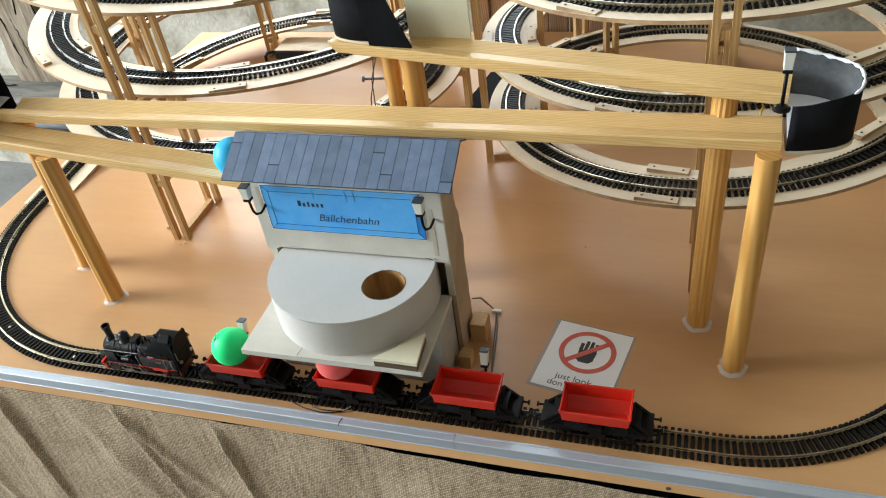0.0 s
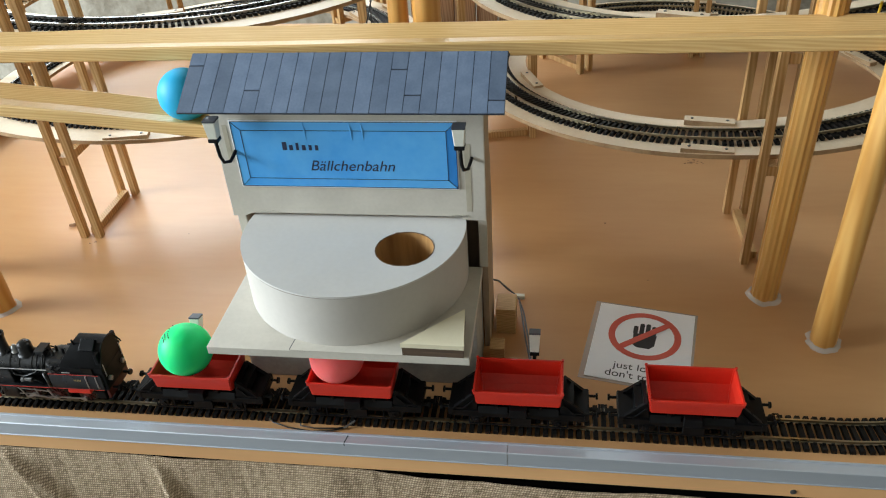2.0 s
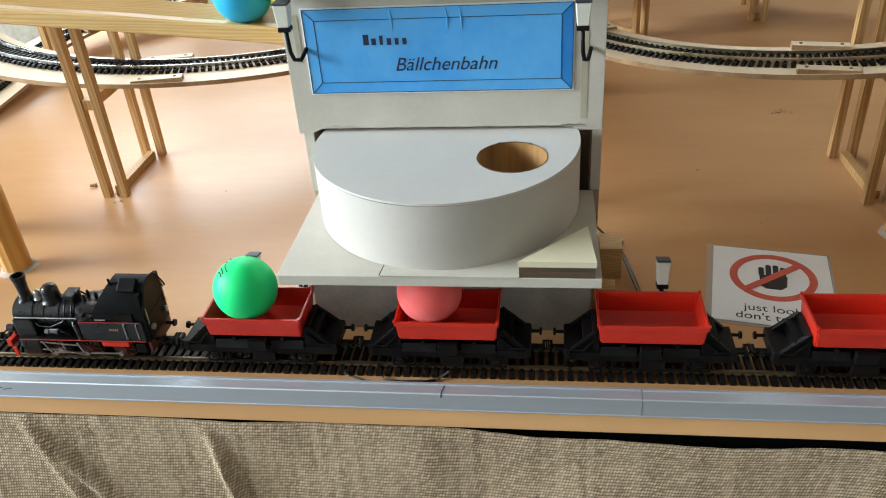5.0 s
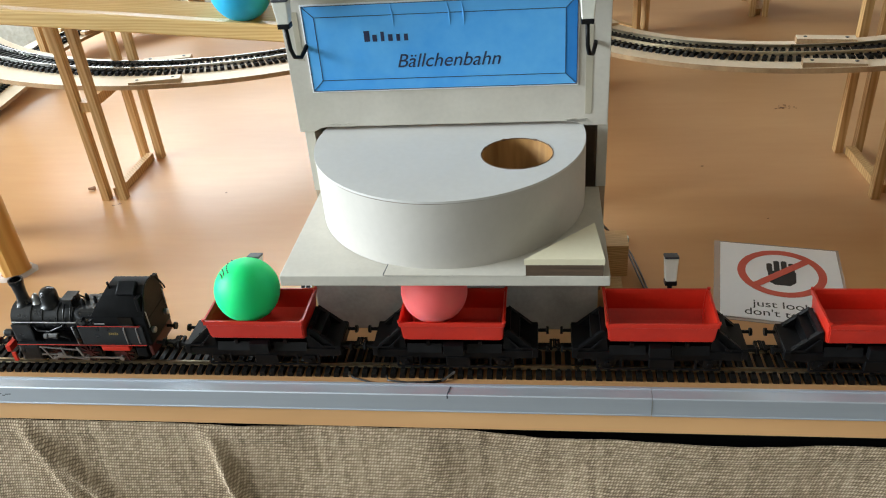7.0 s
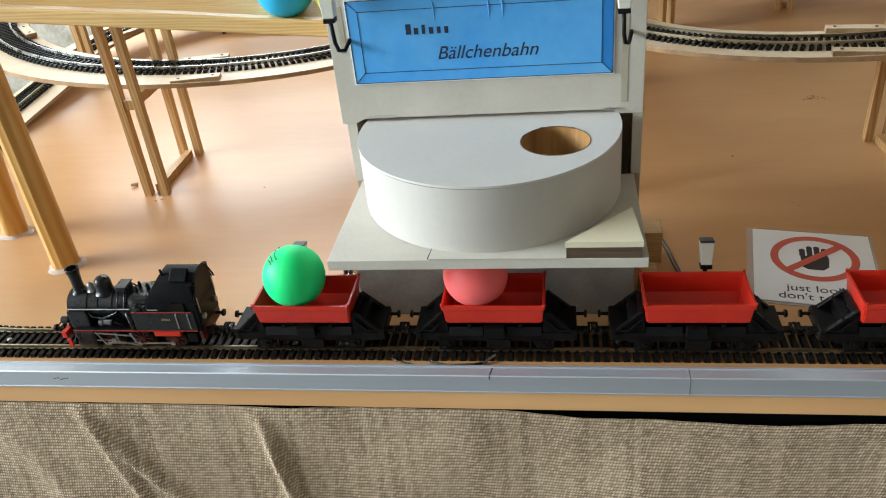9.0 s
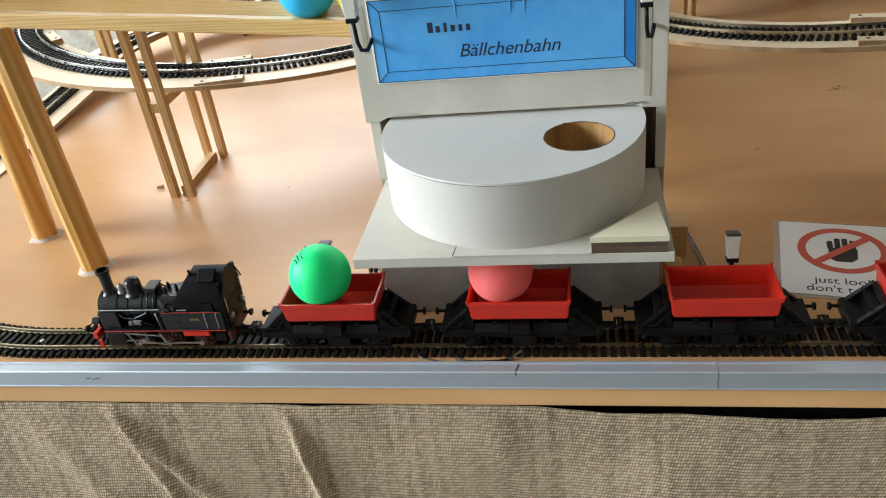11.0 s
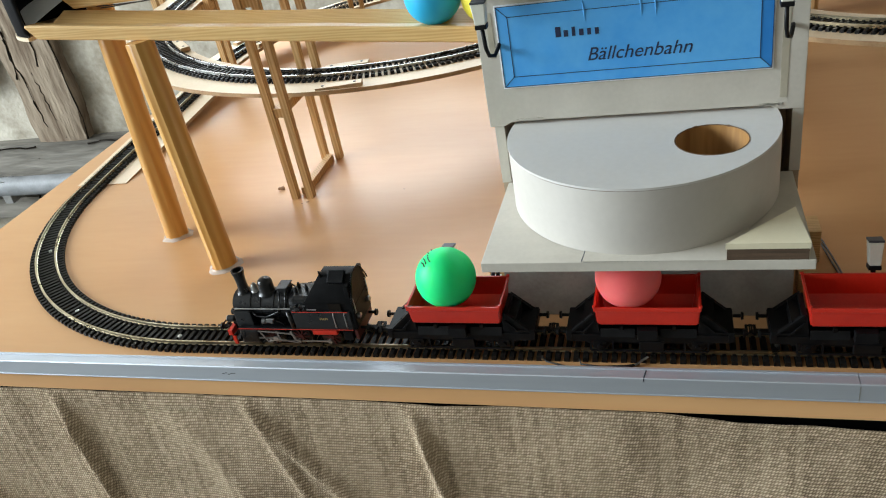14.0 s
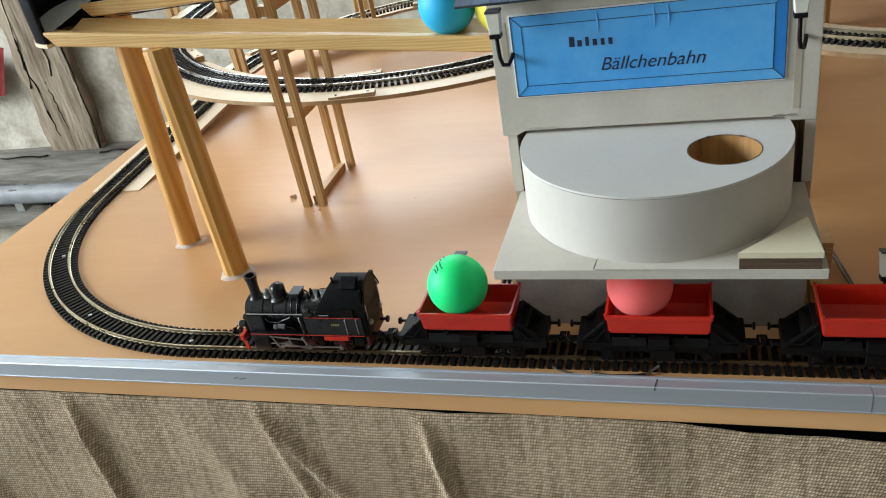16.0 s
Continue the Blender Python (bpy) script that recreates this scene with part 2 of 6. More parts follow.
def burlap():
    """Rows of short slanted threads, each a little different."""
    m, n, l, b = nodes_of("coarse burlap")

    def op(kind, a, c=None, d=None):
        nd = n.new("ShaderNodeMath")
        nd.operation = kind
        for k, v in enumerate((a, c, d)):
            if v is None:
                continue
            if isinstance(v, (int, float)):
                nd.inputs[k].default_value = v
            else:
                l.new(v, nd.inputs[k])
        return nd.outputs[0]

    co = n.new("ShaderNodeTexCoord")
    sep = n.new("ShaderNodeSeparateXYZ")
    l.new(co.outputs["UV"], sep.inputs[0])
    wob = n.new("ShaderNodeTexNoise")
    wob.inputs["Scale"].default_value, wob.inputs["Detail"].default_value = 28, 3
    l.new(co.outputs["UV"], wob.inputs[0])
    wsep = n.new("ShaderNodeSeparateColor")
    l.new(wob.outputs["Color"], wsep.inputs[0])
    v = op("MULTIPLY_ADD", wsep.outputs[0], 1.5, op("MULTIPLY", sep.outputs[1], 1 / 0.0027))
    row = op("FLOOR", v)
    fv = op("FRACT", v)
    u = op("MULTIPLY_ADD", wsep.outputs[1], 1.7, op("MULTIPLY", sep.outputs[0], 1 / 0.0019))
    col = op("FLOOR", op("MULTIPLY", u, 0.4))
    u = op("MULTIPLY_ADD", fv, 0.75, op("MULTIPLY_ADD", row, 0.31, u))
    thread = op("FLOOR", u)
    fu = op("FRACT", u)
    h = op("MULTIPLY", op("POWER", op("SINE", op("MULTIPLY", fv, math.pi)), 0.6), op("MULTIPLY_ADD", op("SINE", op("MULTIPLY", fu, math.pi)), 0.75, 0.25))
    cell = n.new("ShaderNodeCombineXYZ")
    l.new(thread, cell.inputs[0])
    l.new(row, cell.inputs[1])
    wn = n.new("ShaderNodeTexWhiteNoise")
    wn.noise_dimensions = "2D"
    l.new(cell.outputs[0], wn.inputs["Vector"])
    big = n.new("ShaderNodeTexNoise")
    big.inputs["Scale"].default_value, big.inputs["Detail"].default_value = 14, 4
    l.new(co.outputs["UV"], big.inputs[0])
    f = op("ADD", op("MULTIPLY", h, op("MULTIPLY_ADD", wn.outputs["Value"], 0.6, 0.45)), op("MULTIPLY_ADD", big.outputs[0], 0.4, -0.2))
    wc = n.new("ShaderNodeTexWhiteNoise")
    wc.noise_dimensions = "1D"
    l.new(col, wc.inputs["W"])
    f = op("ADD", f, op("MULTIPLY_ADD", wc.outputs["Value"], 0.16, -0.08))
    r = ramp_node(n, [(0.0, (0.14, 0.098, 0.062)), (0.40, (0.50, 0.37, 0.245)), (0.85, (0.80, 0.65, 0.475))])
    l.new(f, r.inputs[0])
    l.new(r.outputs[0], b.inputs["Base Color"])
    b.inputs["Roughness"].default_value = 0.9
    b.inputs["Specular IOR Level"].default_value = 0.15
    bp = n.new("ShaderNodeBump")
    bp.inputs["Strength"].default_value, bp.inputs["Distance"].default_value = 0.8, 0.0008
    l.new(h, bp.inputs["Height"])
    l.new(bp.outputs[0], b.inputs["Normal"])
    return m


M_CLOTH = burlap()
M_PLASTER = surface("grey lime plaster", (0.17, 0.155, 0.13), (0.37, 0.345, 0.30), 0.95, scale=9, fine=60, bump=0.35, depth=0.006, spec=0.1)
M_LIME = surface("stained lime plaster", (0.27, 0.235, 0.18), (0.60, 0.555, 0.47), 0.95, scale=11, fine=85, bump=0.4, depth=0.006, spec=0.1)
M_CONCRETE = surface("concrete floor", (0.13, 0.125, 0.115), (0.23, 0.22, 0.2), 0.85, scale=4, fine=50, bump=0.4, depth=0.004)
M_TIMBER = surface("weathered oak timber", (0.075, 0.045, 0.028), (0.41, 0.335, 0.25), 0.9, scale=18, fine=80, bump=0.9, depth=0.006, stretch=(1, 1, 0.16), spec=0.1)
M_SILL = surface("weathered oak sill", (0.06, 0.052, 0.043), (0.33, 0.305, 0.265), 0.9, scale=14, fine=70, bump=0.9, depth=0.006, stretch=(0.14, 1, 1), spec=0.1)
M_REDCLOTH = surface("dark red cloth", (0.22, 0.012, 0.012), (0.32, 0.02, 0.018), 0.7, scale=20, fine=200)
M_CRACK = surface("dark open crack", (0.008, 0.006, 0.005), (0.02, 0.016, 0.012), 0.95, spec=0.05)
M_PIPE = surface("grey painted pipe", (0.13, 0.132, 0.135), (0.24, 0.245, 0.25), 0.6, scale=20, fine=200, bump=0.1)

# ---- mesh helpers ----


def thing(name, label, category, group="", at=(0, 0, 0), rz=0.0):
    ob = new(name)
    ob.empty_display_size = 0.01
    ob.matrix_basis = pose(*at, 0, 0, rz)
    return tagged(ob, label, category, group)


def part(name, bm, material, parent=None, label="", smooth=False):
    """One mesh object from a bmesh, under a thing or a part."""
    bmesh.ops.recalc_face_normals(bm, faces=bm.faces)
    me = bpy.data.meshes.new(name)
    bm.to_mesh(me)
    bm.free()
    me.materials.append(material)
    if smooth:
        for p in me.polygons:
            p.use_smooth = True
    ob = new(name, me)
    if parent is not None:
        ob.parent = parent
    if label:
        tagged(ob, label)
    return ob


def box(bm, c, s, m=None):
    vs = []
    for k in (-1, 1):
        for x, y in ((-1, -1), (1, -1), (1, 1), (-1, 1)):
            v = Vector((c[0] + x * s[0] / 2, c[1] + y * s[1] / 2, c[2] + k * s[2] / 2))
            vs.append(bm.verts.new(m @ v if m else v))
    for f in ((0, 3, 2, 1), (4, 5, 6, 7), (0, 1, 5, 4), (1, 2, 6, 5), (2, 3, 7, 6), (3, 0, 4, 7)):
        bm.faces.new([vs[i] for i in f])
    return bm


def softbox(c, s, bevel=0.0006, m=None, seg=2):
    bm = bmesh.new()
    box(bm, c, s, m)
    bmesh.ops.bevel(bm, geom=bm.edges[:], offset=bevel, segments=seg, affect="EDGES", profile=0.6)
    return bm


def tube(bm, pts, r, seg=12, caps=True, squash=1.0):
    """A round bar along a run of points; r may be a list."""
    pts = [Vector(p) for p in pts]
    rs = r if isinstance(r, (list, tuple)) else [r] * len(pts)
    loops, side = [], None
    for i, p in enumerate(pts):
        t = (pts[min(i + 1, len(pts) - 1)] - pts[max(i - 1, 0)]).normalized()
        if side is None:
            side = t.cross(Vector((0, 0, 1)))
            if side.length < 1e-4:
                side = Vector((1, 0, 0))
        side = (side - t * side.dot(t)).normalized()
        up = side.cross(t)
        loops.append([bm.verts.new(p + rs[i] * (math.cos(a) * side + squash * math.sin(a) * up)) for a in (2 * math.pi * k / seg for k in range(seg))])
    for a, b in zip(loops, loops[1:]):
        for k in range(seg):
            bm.faces.new((a[k], a[(k + 1) % seg], b[(k + 1) % seg], b[k]))
    if caps:
        bm.faces.new(loops[0][::-1])
        bm.faces.new(loops[-1])
    return bm


def lathe(bm, profile, c, seg=24, m=None):
    """A turned body from (radius, height) pairs about a vertical axis."""
    loops = []
    for r, z in profile:
        loops.append([])
        for k in range(seg):
            a = 2 * math.pi * k / seg
            v = Vector((c[0] + r * math.cos(a), c[1] + r * math.sin(a), c[2] + z))
            loops[-1].append(bm.verts.new(m @ v if m else v))
    for a, b in zip(loops, loops[1:]):
        for k in range(seg):
            bm.faces.new((a[k], a[(k + 1) % seg], b[(k + 1) % seg], b[k]))
    bm.faces.new(loops[0][::-1])
    bm.faces.new(loops[-1])
    return bm


def prism(bm, pts, z0, z1, m=None):
    """A plate from a plan outline."""
    lo = [bm.verts.new(m @ Vector((x, y, z0)) if m else (x, y, z0)) for x, y in pts]
    hi = [bm.verts.new(m @ Vector((x, y, z1)) if m else (x, y, z1)) for x, y in pts]
    bm.faces.new(lo[::-1])
    bm.faces.new(hi)
    for k in range(len(pts)):
        j = (k + 1) % len(pts)
        bm.faces.new((lo[k], lo[j], hi[j], hi[k]))
    return bm


def bar(bm, profile, p0, p1, up=(0, 0, 1)):
    """A straight length of a profile of (across, up) pairs."""
    p0, p1 = Vector(p0), Vector(p1)
    t = (p1 - p0).normalized()
    side = t.cross(Vector(up)).normalized()
    top = side.cross(t)
    a = [bm.verts.new(p0 + side * u + top * v) for u, v in profile]
    b = [bm.verts.new(p1 + side * u + top * v) for u, v in profile]
    bm.faces.new(a[::-1])
    bm.faces.new(b)
    for k in range(len(profile)):
        j = (k + 1) % len(profile)
        bm.faces.new((a[k], a[j], b[j], b[k]))
    return bm


def lath(bm, p0, p1, w, d, up=(0, 1, 0)):
    return bar(bm, [(-w / 2, -d / 2), (w / 2, -d / 2), (w / 2, d / 2), (-w / 2, d / 2)], p0, p1, up)


def ball_mesh(r, seg=40, rows=24):
    bm = bmesh.new()
    bmesh.ops.create_uvsphere(bm, u_segments=seg, v_segments=rows, radius=r)
    return bm


def writing(name, text, size, m, material, parent, shear=0.0, extrude=0.00006):
    """Letters in the built-in face, made into a mesh."""
    cu = bpy.data.curves.new(name, "FONT")
    cu.body, cu.size, cu.shear, cu.extrude = text, size, shear, extrude
    tmp = bpy.data.objects.new(name, cu)
    scene.collection.objects.link(tmp)
    dg = bpy.context.evaluated_depsgraph_get()
    me = bpy.data.meshes.new_from_object(tmp.evaluated_get(dg))
    bpy.data.objects.remove(tmp)
    me.materials.clear()
    me.materials.append(material)
    ob = new(name, me)
    ob.parent = parent
    ob.matrix_basis = m
    return ob



def edge_faces(ob, material):
    """Gives the upright faces of a flat board a second material."""
    ob.data.materials.append(material)
    for p in ob.data.polygons:
        if abs(p.normal.z) < 0.5:
            p.material_index = 1
    return ob

# ---- the room ----
FLOOR_Z, WALL_Y = -0.78, 1.5
X0, X1, Y0, CEIL = -4.8, 2.6, -2.2, 2.9


def structure(name, bm, material, label, category):
    return tagged(part(name, bm, material), label, category, kind="structure")


structure("floor", box(bmesh.new(), ((X0 + X1) / 2, (Y0 + WALL_Y) / 2, FLOOR_Z - 0.05), (X1 - X0 + 0.6, WALL_Y - Y0 + 0.6, 0.1)), M_CONCRETE, "grey concrete floor of the old barn", "floor")
structure("ceiling", box(bmesh.new(), ((X0 + X1) / 2, (Y0 + WALL_Y) / 2, CEIL + 0.05), (X1 - X0 + 0.6, WALL_Y - Y0 + 0.6, 0.1)), M_PLASTER, "plain grey plaster ceiling above the room", "ceiling")


def wall_with_hole(name, axis, at, out, a0, a1, h0, h1, material=None):
    """A 0.25 m wall across x or y with one opening from a0 to a1 and h0 to h1."""
    bm = bmesh.new()
    lo, hi = (X0, X1) if axis == "x" else (Y0, WALL_Y)
    for u0, u1, v0, v1 in ((lo, a0, FLOOR_Z, CEIL), (a1, hi, FLOOR_Z, CEIL), (a0, a1, FLOOR_Z, h0), (a0, a1, h1, CEIL)):
        c, s = ((u0 + u1) / 2, at + out * 0.125, (v0 + v1) / 2), (u1 - u0, 0.25, v1 - v0)
        if axis == "y":
            c, s = (c[1], c[0], c[2]), (s[1], s[0], s[2])
        box(bm, c, s)
    return structure(name, bm, material or M_PLASTER, "rough grey lime-plastered wall of a barn", "wall")


# back wall: an uneven plaster skin over the masonry
bm = bmesh.new()
NX, NZ = 180, 70
grid = [[bm.verts.new((X0 + (X1 - X0) * i / NX, WALL_Y + 0.012 * noise.fractal(Vector((i * 0.09, j * 0.047, 3)), 1.0, 2.0, 2), FLOOR_Z + (0.42 - FLOOR_Z) * j / NZ)) for i in range(NX + 1)] for j in range(NZ + 1)]
for j in range(NZ):
    for i in range(NX):
        bm.faces.new((grid[j][i], grid[j][i + 1], grid[j + 1][i + 1], grid[j + 1][i]))
for u0, u1, v0, v1 in ((X0, X1, FLOOR_Z, 0.44), (X0, -1.45, 0.44, CEIL), (0.15, X1, 0.44, CEIL), (-1.45, 0.15, 1.4, CEIL)):
    box(bm, ((u0 + u1) / 2, WALL_Y + 0.16, (v0 + v1) / 2), (u1 - u0, 0.24, v1 - v0))
wall_n = structure("wall_north", bm, M_LIME, "rough grey lime plaster over old masonry", "wall")
for p in wall_n.data.polygons[: NX * NZ]:
    p.use_smooth = True
wall_with_hole("wall_west", "y", X0, -1, -1.55, 0.45, 0.9, 2.5)
structure("wall_east", box(bmesh.new(), (X1 + 0.125, (Y0 + WALL_Y) / 2, (FLOOR_Z + CEIL) / 2), (0.25, WALL_Y - Y0, CEIL - FLOOR_Z)), M_LIME, "rough grey lime-plastered wall of a barn", "wall")
wall_with_hole("wall_south", "x", Y0, -1, -4.5, -2.9, FLOOR_Z + 0.05, 1.4)


def rough_timber(name, p0, p1, w, d, label):
    """A hewn beam: a lofted box whose corners wander."""
    bm = bmesh.new()
    p0, p1 = Vector(p0), Vector(p1)
    t = (p1 - p0).normalized()
    up = Vector((0, 1, 0))
    side = t.cross(up).normalized()
    n, loops = 26, []
    for i in range(n + 1):
        c = p0.lerp(p1, i / n)
        loop = []
        for k, (u, v) in enumerate(((-1, -1), (-0.3, -1.08), (0.35, -1.05), (1, -0.95), (1, 1), (-1, 1))):
            j = 0.18 * noise.noise(Vector((i * 0.35, k * 3.1, w * 50)))
            loop.append(bm.verts.new(c + side * (u * w / 2 * (1 + j)) + up * (v * d / 2 * (1 + 0.5 * j))))
        loops.append(loop)
    for a, b in zip(loops, loops[1:]):
        for k in range(6):
            bm.faces.new((a[k], a[(k + 1) % 6], b[(k + 1) % 6], b[k]))
    bm.faces.new(loops[0][::-1])
    bm.faces.new(loops[-1])
    return structure(name, bm, M_SILL if "sill" in name else M_TIMBER, label, "timber")


rough_timber("timber_post", (-1.752, WALL_Y - 0.008, -0.425), (-1.715, WALL_Y - 0.008, 0.42), 0.186, 0.07, "weathered cracked grey oak post of the half-timbered wall")
rough_timber("timber_sill", (X0, WALL_Y - 0.01, -0.487), (-0.9, WALL_Y - 0.01, -0.47), 0.12, 0.09, "weathered grey oak sill beam under the post")
pipe = thing("wall_pipe", "grey painted pipe running along the foot of the wall", "pipe")
part("tube", tube(bmesh.new(), [(X0, WALL_Y - 0.08, -0.56), (-1.35, WALL_Y - 0.08, -0.535), (-1.2, WALL_Y - 0.08, -0.532)], 0.03, 16), M_PIPE, pipe, smooth=True)
bm = bmesh.new()
box(bm, (-2.0, WALL_Y - 0.05, -0.552), (0.03, 0.1, 0.075))
part("clamp", bm, M_STEEL, pipe)
# open cracks along the post
rnd = random.Random(12)
cracks = thing("timber_crack", "dark open cracks beside and along the oak post", "crack")
for x0, z0, x1, z1, w in ((-1.848, -0.41, -1.803, 0.42, 0.0045), (-1.652, -0.415, -1.640, 0.42, 0.006), (-1.715, -0.18, -1.69, 0.42, 0.006), (-1.785, -0.37, -1.80, -0.10, 0.004), (-1.73, -0.40, -1.755, -0.2, 0.0035), (-1.81, -0.22, -1.772, 0.1, 0.0045), (-2.3, -0.422, -1.85, -0.426, 0.0035), (-1.65, -0.42, -1.3, -0.405, 0.004), (-2.1, -0.50, -1.85, -0.455, 0.003), (-1.98, -0.52, -1.90, -0.62, 0.006)):
    bm = bmesh.new()
    pts = []
    for k in range(15):
        t = k / 14
        pts.append((x0 + (x1 - x0) * t + 0.006 * rnd.uniform(-1, 1), WALL_Y - (0.045 if z0 > -0.418 and x0 > -1.84 else 0.02 if x0 > -1.9 and z1 > 0 else 0.056), z0 + (z1 - z0) * t + 0.006 * rnd.uniform(-1, 1)))
    tube(bm, pts, [w * (0.15 + 0.6 * rnd.random()) for _ in pts], 6)
    part("crack", bm, M_CRACK, cracks)
rough_timber("timber_sill_low", (X0, WALL_Y - 0.004, -0.655), (-1.2, WALL_Y - 0.004, -0.635), 0.07, 0.06, "dark weathered log at the foot of the wall")
sack = thing("red_cloth", "dark red cloth hanging on the wall", "cloth")
bm = bmesh.new()
NX = 14
rowa = [bm.verts.new((-2.25 + 0.33 * i / NX, WALL_Y - 0.05 - 0.012 * math.sin(i * 1.3), -0.23)) for i in range(NX + 1)]
rowb = [bm.verts.new((-2.25 + 0.405 * i / NX, WALL_Y - 0.05 - 0.02 * math.sin(i * 1.3 + 0.4), -0.09)) for i in range(NX + 1)]
for i in range(NX):
    bm.faces.new((rowa[i], rowa[i + 1], rowb[i + 1], rowb[i]))
bmesh.ops.solidify(bm, geom=bm.faces[:], thickness=0.006)
part("fold", bm, M_REDCLOTH, sack, smooth=True)

# ---- the table ----
TX0, TX1, TY0, TY1 = -0.685, 0.70, -0.0155, 0.915
table = thing("layout_table", "beech-laminate table board with a metal edge strip, carrying the model railway", "table")
part("board", softbox(((TX0 + TX1) / 2, (TY0 + TY1) / 2 + 0.0016, -0.0089), (TX1 - TX0, TY1 - TY0 - 0.0032, 0.0178), 0.0008), M_TABLE, table)
bm = softbox(((TX0 + TX1) / 2, TY0 + 0.0014, -0.0090), (TX1 - TX0, 0.003, 0.0176), 0.0005)
part("front_edging", bm, M_EDGE, table, "light wood edging strip")
for x0, x1, dz in ((TX0, 0.1188, 0.0), (0.1191, TX1, -0.0001)):
    bm = bmesh.new()
    prof = [(-0.0158, -0.0030), (-0.0170, -0.0030), (-0.0170, -0.0025), (-0.0164, -0.0023), (-0.0163, 0.0094), (-0.0158, 0.0100), (-0.0084, 0.0099), (-0.0082, 0.0107), (-0.0068, 0.0107), (-0.0066, 0.0102), (-0.0066, 0.0), (-0.0158, 0.0)]
    bar(bm, [(-u, v + dz) for u, v in prof], (x0, 0, 0.0001), (x1, 0, 0.0001))
    part("edge_strip", bm, M_ALU, table, "brushed aluminium edge strip")
bm = bmesh.new()
for x, n in ((-0.287, 5),):
    for k in range(n):
        box(bm, (x + 0.0022 * k - 0.004, -0.01635, 0.004 + 0.0007 * math.sin(k * 2.2)), (0.0018, 0.0002, 0.0006))
part("scratch", bm, M_LINE, table, "dark pencil marks on the metal")
bm = bmesh.new()
for x, y in ((0.0004, -0.0151), (0.0007, -0.0137), (0.0010, -0.0123), (0.0012, -0.0109), (0.0015, -0.0096)):
    box(bm, (x, y, 0.01012), (0.0009, 0.0015, 0.0002))
box(bm, (0.0002, -0.01635, 0.0086), (0.0008, 0.0002, 0.0026))
part("scratch", bm, M_LINE, table, "dark pen mark over the lip of the metal")
part("scratch", box(bmesh.new(), (0.1190, -0.01635, 0.003), (0.0006, 0.0002, 0.0110)), M_STEEL, table, "pale scratch across the metal")
for x, y in ((TX0 + 0.05, 0.05), (TX1 - 0.05, 0.05), (TX0 + 0.05, TY1 - 0.05), (TX1 - 0.05, TY1 - 0.05)):
    part("leg", softbox((x, y, (FLOOR_Z - 0.0178) / 2), (0.05, 0.05, -FLOOR_Z - 0.0178), 0.003), M_LATH, table)

# burlap skirt
cloth = thing("burlap_skirt", "coarse brown burlap skirt hanging in folds from the table edge", "cloth")
bm = bmesh.new()
uvl = bm.loops.layers.uv.new("UVMap")
NX, NZ = 420, 60
TOP, LOW = -0.0188, -0.74


def skirt(x, v):
    d = v * (TOP - LOW)
    g = min(1.0, d / 0.16)
    n1 = noise.noise(Vector((x * 7.0 + d * 2.4, 0.3, 1.7)))
    n2 = noise.noise(Vector((x * 19.0 + d * 6.0, d * 3.0, 8.1)))
    n3 = noise.noise(Vector((x * 55.0, d * 22.0, 4.4)))
    fold = 0.013 * n1 * g + 0.003 * n2 * (0.2 + 0.8 * g) + 0.0007 * n3
    crease = 0.0
    for x0, lean, wd, amp in ((-0.62, 0.3, 0.010, 0.006), (-0.456, 0.10, 0.0055, 0.009), (-0.358, 0.44, 0.012, 0.0025), (-0.290, 0.62, 0.0065, 0.006), (-0.286, 0.28, 0.005, 0.005), (-0.158, 0.15, 0.0045, 0.008), (-0.02, 0.3, 0.014, 0.002), (0.42, 0.3, 0.014, 0.004)):
        q = (x - x0 - lean * d) / wd
        crease += 1.2 * amp * math.exp(-q * q) * min(1.0, d / 0.04) * math.exp(-d / 0.4)
    y = -0.0135 - (0.0014 if d < 0.0125 else 0.0) - 0.004 * g - 0.02 * d - fold * 0.8 - crease
    s = max(0.0, min(1.0, (x - 0.005) / 0.11))
    sag = max(0.0, 0.0035 * noise.noise(Vector((x * 11.0, 5.0, 0)))) + 0.0078 * s * s * (3 - 2 * s) * (1 + 0.2 * math.sin(x * 47))
    return (x, min(y, -0.0105), TOP - d - sag * math.exp(-d / 0.05))


vs = [[bm.verts.new(skirt(TX0 + (TX1 - TX0) * i / NX, (j / NZ) ** 1.5)) for i in range(NX + 1)] for j in range(NZ + 1)]
for j in range(NZ):
    for i in range(NX):
        f = bm.faces.new((vs[j + 1][i], vs[j + 1][i + 1], vs[j][i + 1], vs[j][i]))
        for lp, (a, b) in zip(f.loops, ((i, j + 1), (i + 1, j + 1), (i + 1, j), (i, j))):
            lp[uvl].uv = (TX0 + (TX1 - TX0) * a / NX, (b / NZ) ** 1.5 * (TOP - LOW))
part("drape", bm, M_CLOTH, cloth, smooth=True)
bm = bmesh.new()
box(bm, ((TX0 + TX1) / 2, 0.004, -0.0585), (TX1 - TX0 - 0.01, 0.01, 0.081))
part("backing_strip", bm, M_FELT, cloth, "black strip behind the cloth")
for x in (0.3161, -0.60):
    bm = bmesh.new()
    lathe(bm, [(0.0022, 0), (0.0022, 0.0006), (0.0014, 0.0009)], (0, 0, 0), 12, Matrix.Translation((x, TY0 - 0.0001, -0.0123)) @ Matrix.Rotation(radians(90), 4, "X"))
    part("edge_screw", bm, M_DARKSTEEL, table, "dark screw head in the edging")

# ---- tracks ----
GAUGE, TIE_W, TIE_P, TIE_T = 0.0182, 0.0325, 0.0061, 0.0030
TRACK_Y = 0.0258


